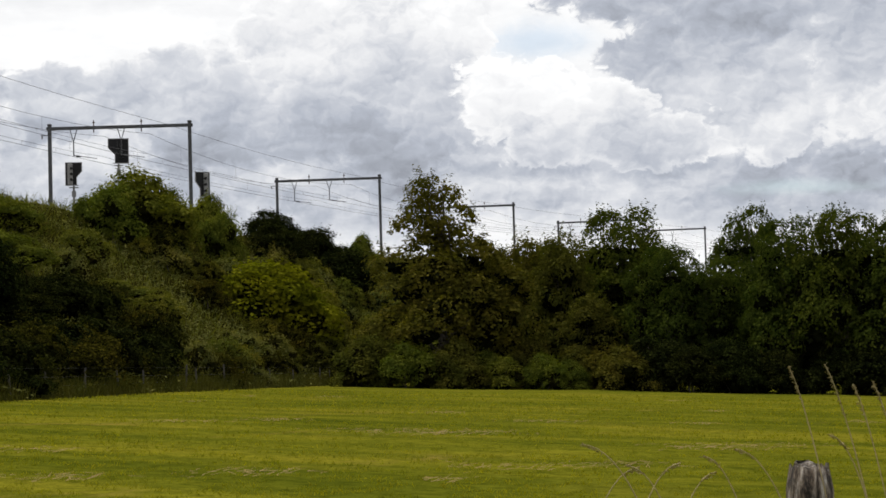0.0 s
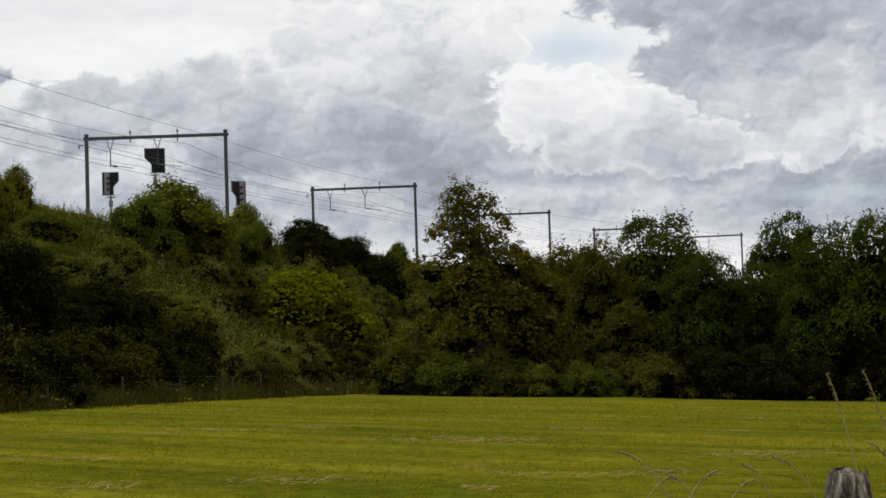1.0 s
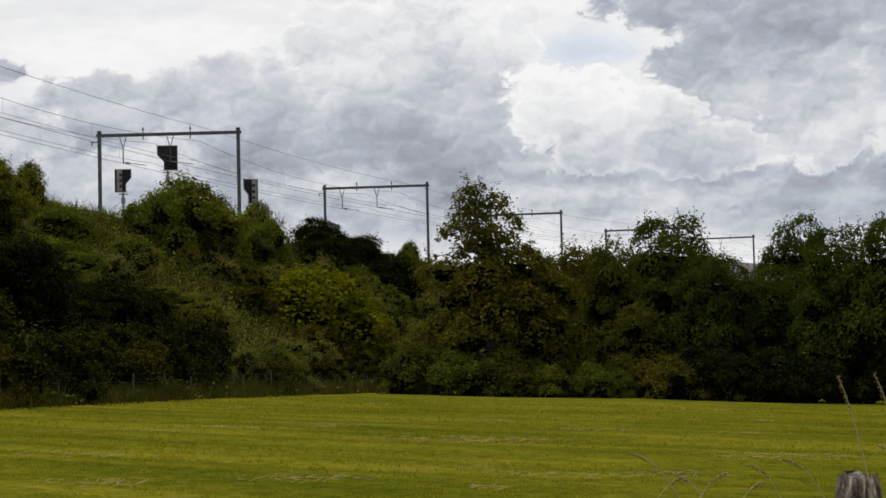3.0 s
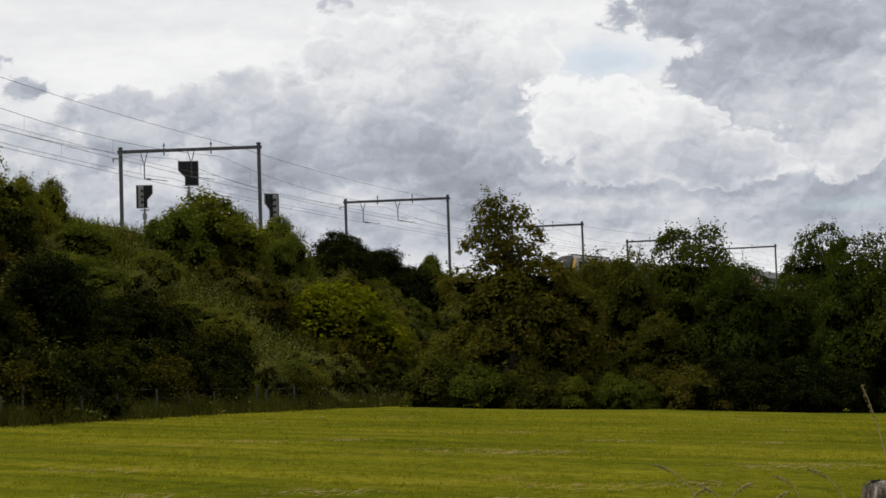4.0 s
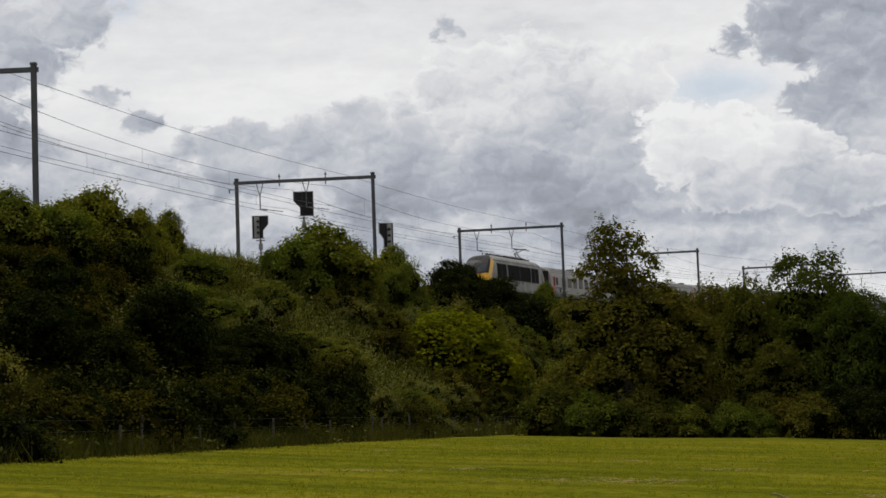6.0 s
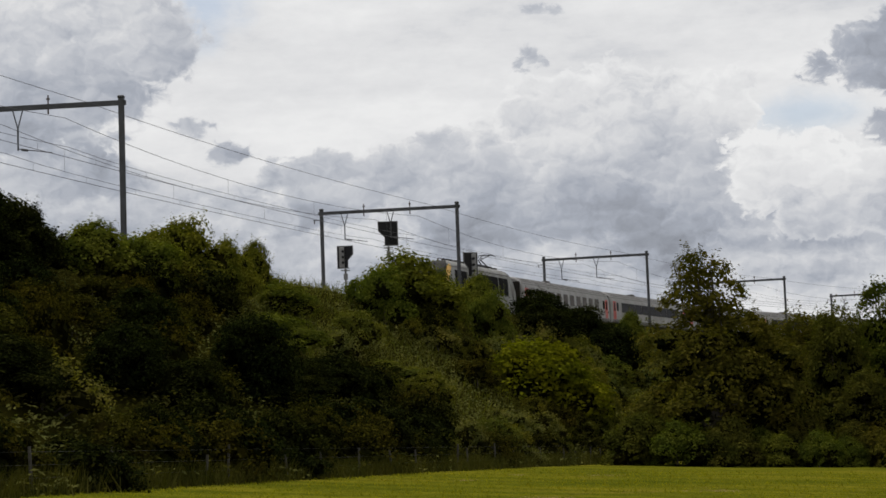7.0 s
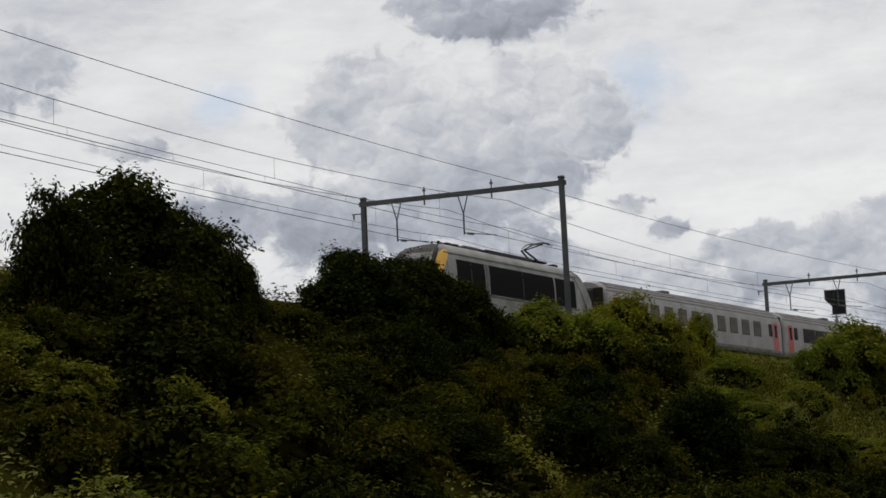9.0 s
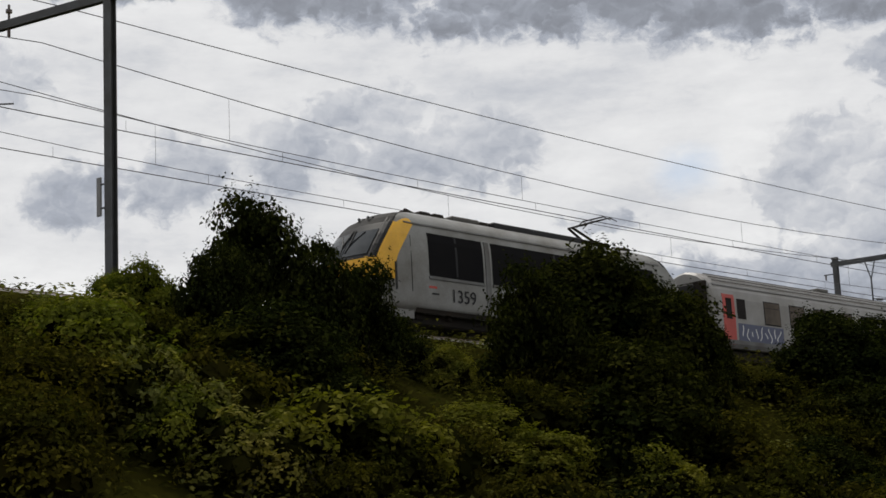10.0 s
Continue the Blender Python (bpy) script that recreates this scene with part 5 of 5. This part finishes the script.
def build_scrub():
    """The herb, bramble and grass layer over the whole slope."""
    rng = np.random.default_rng(77)
    for name, label, mat, number, leaf, hmax, lo, hi in (
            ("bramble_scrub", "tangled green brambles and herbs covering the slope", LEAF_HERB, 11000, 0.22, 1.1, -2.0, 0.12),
            ("grassy_scrub", "yellow-green grass and herbs covering the slope", LEAF_SLOPE, 7500, 0.22, 0.75, -0.05, 2.0)):
        pts = []
        for _ in range(number):
            s = rng.uniform(-75, 60) if rng.random() < 0.72 else rng.uniform(60, 190)
            o = rng.uniform(0.4, 18.8)
            x, y = at(s, o)
            sunny = noise.noise(Vector((x * 0.11, y * 0.11, 5))) + (0.35 if 6 < s < 32 or 72 < s < 110 else 0)
            if not lo < sunny < hi:
                continue
            h = hmax * (0.35 + 0.65 * rng.random()) * (0.55 if o < 2 else 1)
            p = np.array([x, y, bank_z(s, o)]) + rng.normal(size=(10, 3)) * [0.4, 0.4, 0] + np.array([0, 0, 1]) * rng.uniform(0.05, 1, (10, 1)) * h
            pts.append(p)
        pts = np.concatenate(pts)
        v, f = leaf_cards(pts, np.tile([0.25, -0.35, 1.0], (len(pts), 1)), leaf, rng, 2.4)
        tagged(new(name, fast_mesh(name, v, f, mat)), label, "undergrowth", kind="stuff")
    # grass on the open parts of the slope
    n = 8000
    s = np.where(rng.random(n) < 0.6, rng.uniform(2, 36, n), rng.uniform(70, 115, n))
    o = rng.uniform(0.3, 18.4, n)
    p = np.array([(*at(a, b), bank_z(a, b)) for a, b in zip(s, o)])
    v, f = blades(p, rng.uniform(0.4, 1.0, n), 0.03, rng, 0.45)
    tagged(new("slope_grass", fast_mesh("slope_grass", v, f, LEAF_YELLOW)), "long yellow-green grass on the open slope", "grass", kind="stuff")


def blades(points, heights, width, rng, lean=0.35):
    n = len(points)
    a = rng.uniform(0, 2 * np.pi, n)
    side = np.stack([np.cos(a), np.sin(a), np.zeros(n)], 1) * width
    tip = points + np.stack([rng.normal(size=n) * lean, rng.normal(size=n) * lean, np.ones(n)], 1) * heights[:, None]
    v = np.stack([points - side, points + side, tip], 1).reshape(-1, 3)
    i = np.arange(n) * 3
    return v, np.stack([i, i + 1, i + 2], 1)


def build_grass():
    rng = np.random.default_rng(9)
    # long grass along the foot of the bank and the fence
    n = 26000
    s, o = rng.uniform(-60, 110, n), 18.0 + np.abs(rng.normal(size=n)) * 0.6
    pts = np.array([(*at(a, b), 0) for a, b in zip(s, o)])
    pts[:, 2] = [field_z(x, y) for x, y, _ in pts]
    v, f = blades(pts, rng.uniform(0.25, 0.95, n) * np.where(o > 20, 0.5, 1), 0.022, rng)
    tagged(new("verge_grass", fast_mesh("verge_grass", v, f, TALL_GRASS)), "tall dry grass along the fence", "grass", kind="stuff")
    # mown sward
    n = 80000
    r = 14 * (95 / 14) ** rng.random(n)
    az = np.radians(rng.uniform(-24, 18, n))
    pts = np.stack([r * np.sin(az), r * np.cos(az), np.zeros(n)], 1)
    clump = np.array([noise.noise(Vector((x * 1.6, y * 0.9, 0))) for x, y, _ in pts])
    pts = pts[clump > -0.05]
    pts[:, 2] = [field_z(x, y) for x, y, _ in pts]
    rr = np.hypot(pts[:, 0], pts[:, 1])
    v, f = blades(pts, rng.uniform(0.018, 0.055, len(pts)) * (0.8 + rr / 60), 0.0045, rng, 0.7)
    v = v.reshape(-1, 3, 3)
    mid = (v[:, :1] + v[:, 1:2]) / 2
    k = (0.6 + rr / 16)[:, None, None]
    v[:, :2] = mid + (v[:, :2] - mid) * k
    tagged(new("mown_sward", fast_mesh("mown_sward", v.reshape(-1, 3), f, GRASS_BLADE)), "short mown grass blades of the hay field", "grass", kind="stuff")


def build_straw():
    """Rakings of dry hay left on the mown field, in flat drifts along the swaths."""
    rng = np.random.default_rng(15)
    spots = [(-1.4, 41.8, 1.0), (-0.3, 40.6, 0.8), (0.7, 41.7, 0.9), (-6.7, 45.8, 0.8), (-4.6, 48.2, 0.6), (6.9, 50.5, 0.5), (5.3, 35.9, 0.9), (6.4, 37.0, 1.0), (-2.9, 25.7, 0.6),
             (-5.1, 23.9, 0.6), (1.2, 28.2, 0.8), (-7.1, 30.8, 0.7), (2.9, 29.4, 0.5), (-0.2, 57.5, 0.6), (2.6, 50.3, 0.8)]
    for _ in range(8):
        r, a = rng.uniform(22, 85), math.radians(rng.uniform(-20, 15))
        spots.append((r * math.sin(a), r * math.cos(a), rng.uniform(0.2, 0.6)))
    cs, hs = [], []
    for x, y, size in spots:
        n = int(80 * size)
        g = rng.normal(size=(n, 2)) * [0.85 * size, 0.75 * size]
        g[:, 1] += 0.25 * g[:, 0]
        cs.append(np.array([x, y]) + g)
        hs.append(rng.uniform(0.10, 0.34, n))
    c, L = np.concatenate(cs), np.concatenate(hs)
    n = len(c)
    a = rng.normal(0.3, 0.8, n)
    way = np.stack([np.cos(a), np.sin(a), rng.uniform(-0.15, 0.25, n)], 1)
    side = np.stack([-np.sin(a), np.cos(a), rng.uniform(0.0, 0.6, n)], 1) * 0.008
    base = np.array([(x, y, field_z(x, y) + 0.05) for x, y in c])
    v = np.stack([base - side - way * L[:, None] / 2, base + side - way * L[:, None] / 2, base + side * 0.6 + way * L[:, None] / 2], 1).reshape(-1, 3)
    i = np.arange(n) * 3
    tagged(new("loose_straw", fast_mesh("loose_straw", v, np.stack([i, i + 1, i + 2], 1), HAY)), "thin drifts of dry hay left on the mown field", "straw", kind="stuff")


build_scrub()
build_grass()
build_straw()

# ---------------------------------------------------------------- fences, gate post, wild stalks


def build_fence():
    root = tagged(empty("field_fence"), "old wire fence on thin grey wooden posts", "fence")
    rng = random.Random(8)
    spots = [-62 + 4.6 * k + rng.uniform(-1.7, 1.7) for k in range(30)]
    tops = []
    for s in spots:
        x, y = at(s, 18.6)
        z = field_z(x, y)
        h = rng.uniform(0.95, 1.35)
        lean = Vector((rng.uniform(-0.12, 0.12), rng.uniform(-0.12, 0.12), 0))
        part("post", rod((x, y, z - 0.3), Vector((x, y, z + h)) + lean, 0.05, 0.042, 7), FENCE_WOOD, root)
        tops.append((x, y, z))
    for h in (0.45, 0.8, 1.15):
        pts = [(x, y, z + h) for x, y, z in tops]
        v, f = tube(pts, 0.002, 4)
        mesh_object("fence_wire", v, f, WIRE, root)


def build_gate_post():
    rng = random.Random(4)
    x, y = polar(11.27, 5.2)
    root = tagged(empty("wooden_post", pose(x, y, field_z(x, y))), "weathered split wooden fence post with lichen on top", "fence post")
    top = 1.262 - field_z(x, y)
    v, f = [], []
    n, rows = 40, 26
    for j in range(rows):
        z = -0.3 + (top + 0.3) * j / (rows - 1)
        for i in range(n):
            a = 2 * math.pi * i / n
            r = 0.066 + 0.006 * noise.noise(Vector((math.cos(a) * 2.5, math.sin(a) * 2.5, z * 0.7))) - 0.010 * max(0, noise.noise(Vector((math.cos(a) * 9, math.sin(a) * 9, z * 0.5))))
            edge = 0.012 if j == rows - 1 else 0
            dz = 0.02 * noise.noise(Vector((math.cos(a) * 3, math.sin(a) * 3, 9))) if j >= rows - 2 else 0
            v.append(((r - edge) * math.cos(a), (r - edge) * math.sin(a), z + dz))
    for j in range(rows - 1):
        for i in range(n):
            k = (i + 1) % n
            f.append((j * n + i, j * n + k, (j + 1) * n + k, (j + 1) * n + i))
    f.append(tuple((rows - 1) * n + i for i in range(n)))
    mesh_object("shaft", v, f, OLD_WOOD, root, smooth=True)
    # splinters standing up on the cut end
    for k in range(9):
        a, r = rng.uniform(0, 6.28), rng.uniform(0.02, 0.056)
        bm = rod((r * math.cos(a), r * math.sin(a), top - 0.03), (r * math.cos(a) * 1.05, r * math.sin(a) * 1.05, top + rng.uniform(0.002, 0.012)), 0.009, 0.004, 5)
        part("splinter", bm, OLD_WOOD, root)


def build_stalks():
    """Wild grass stems with drooping seed heads beside the post."""
    rng = random.Random(12)
    # azimuth and elevation of the tip, distance, lean in degrees of azimuth, seed head length
    rows = [(10.75, -1.15, 4.4, 2.6, 0.09), (11.85, -1.1, 4.2, 3.0, 0.13), (12.7, -1.75, 4.5, 2.4, 0.08), (13.3, -1.7, 4.3, 2.6, 0.08), (13.9, -2.6, 4.4, 2.0, 0.06),
            (4.2, -3.45, 4.6, 4.0, 0.05), (5.6, -4.15, 4.8, 3.0, 0.05), (6.0, -4.2, 4.9, -3.2, 0.05), (7.3, -4.1, 4.7, -3.0, 0.06), (9.0, -3.7, 4.6, 3.4, 0.05),
            (8.0, -3.9, 4.8, 2.6, 0.05), (11.9, -3.3, 4.6, 2.4, 0.06), (8.4, -4.4, 5.0, -2.6, 0.05)]
    for az, el, r, lean, head in rows:
        tx, ty = polar(az, r)
        bx, by = polar(az + lean, r)
        top = EYE + r * math.tan(radians(el))
        z0 = field_z(bx, by)
        root = tagged(empty("grass_stalk"), "dry wild grass stalk with a seed head", "wild grass", "stalks beside the post")
        pts = []
        for k in range(26):
            u = k / 25
            bend = u ** 1.6
            pts.append((bx + (tx - bx) * bend, by + (ty - by) * bend, z0 + (top - z0) * (1 - (1 - u) ** (1.25 if el > -3 else 1.9))))
        v, f = tube(pts, np.linspace(0.0026, 0.0013, 26), 5)
        mesh_object("stem", v, f, STRAW, root)
        rg = np.random.default_rng(int(az * 100))
        d = np.array(pts[-1]) - np.array(pts[-4])
        d /= np.linalg.norm(d)
        c = np.array(pts[-1]) - d * head * np.linspace(0, 1, 46)[:, None] + rg.normal(size=(46, 3)) * 0.0025
        v, f = leaf_cards(c, np.tile([0.3, 0.3, 0.6], (46, 1)), 0.010, rg, 3.2)
        ob = new("seed_head", fast_mesh("seed_head", v, f, STRAW))
        ob.parent = root


build_fence()
build_gate_post()
build_stalks()

motions()
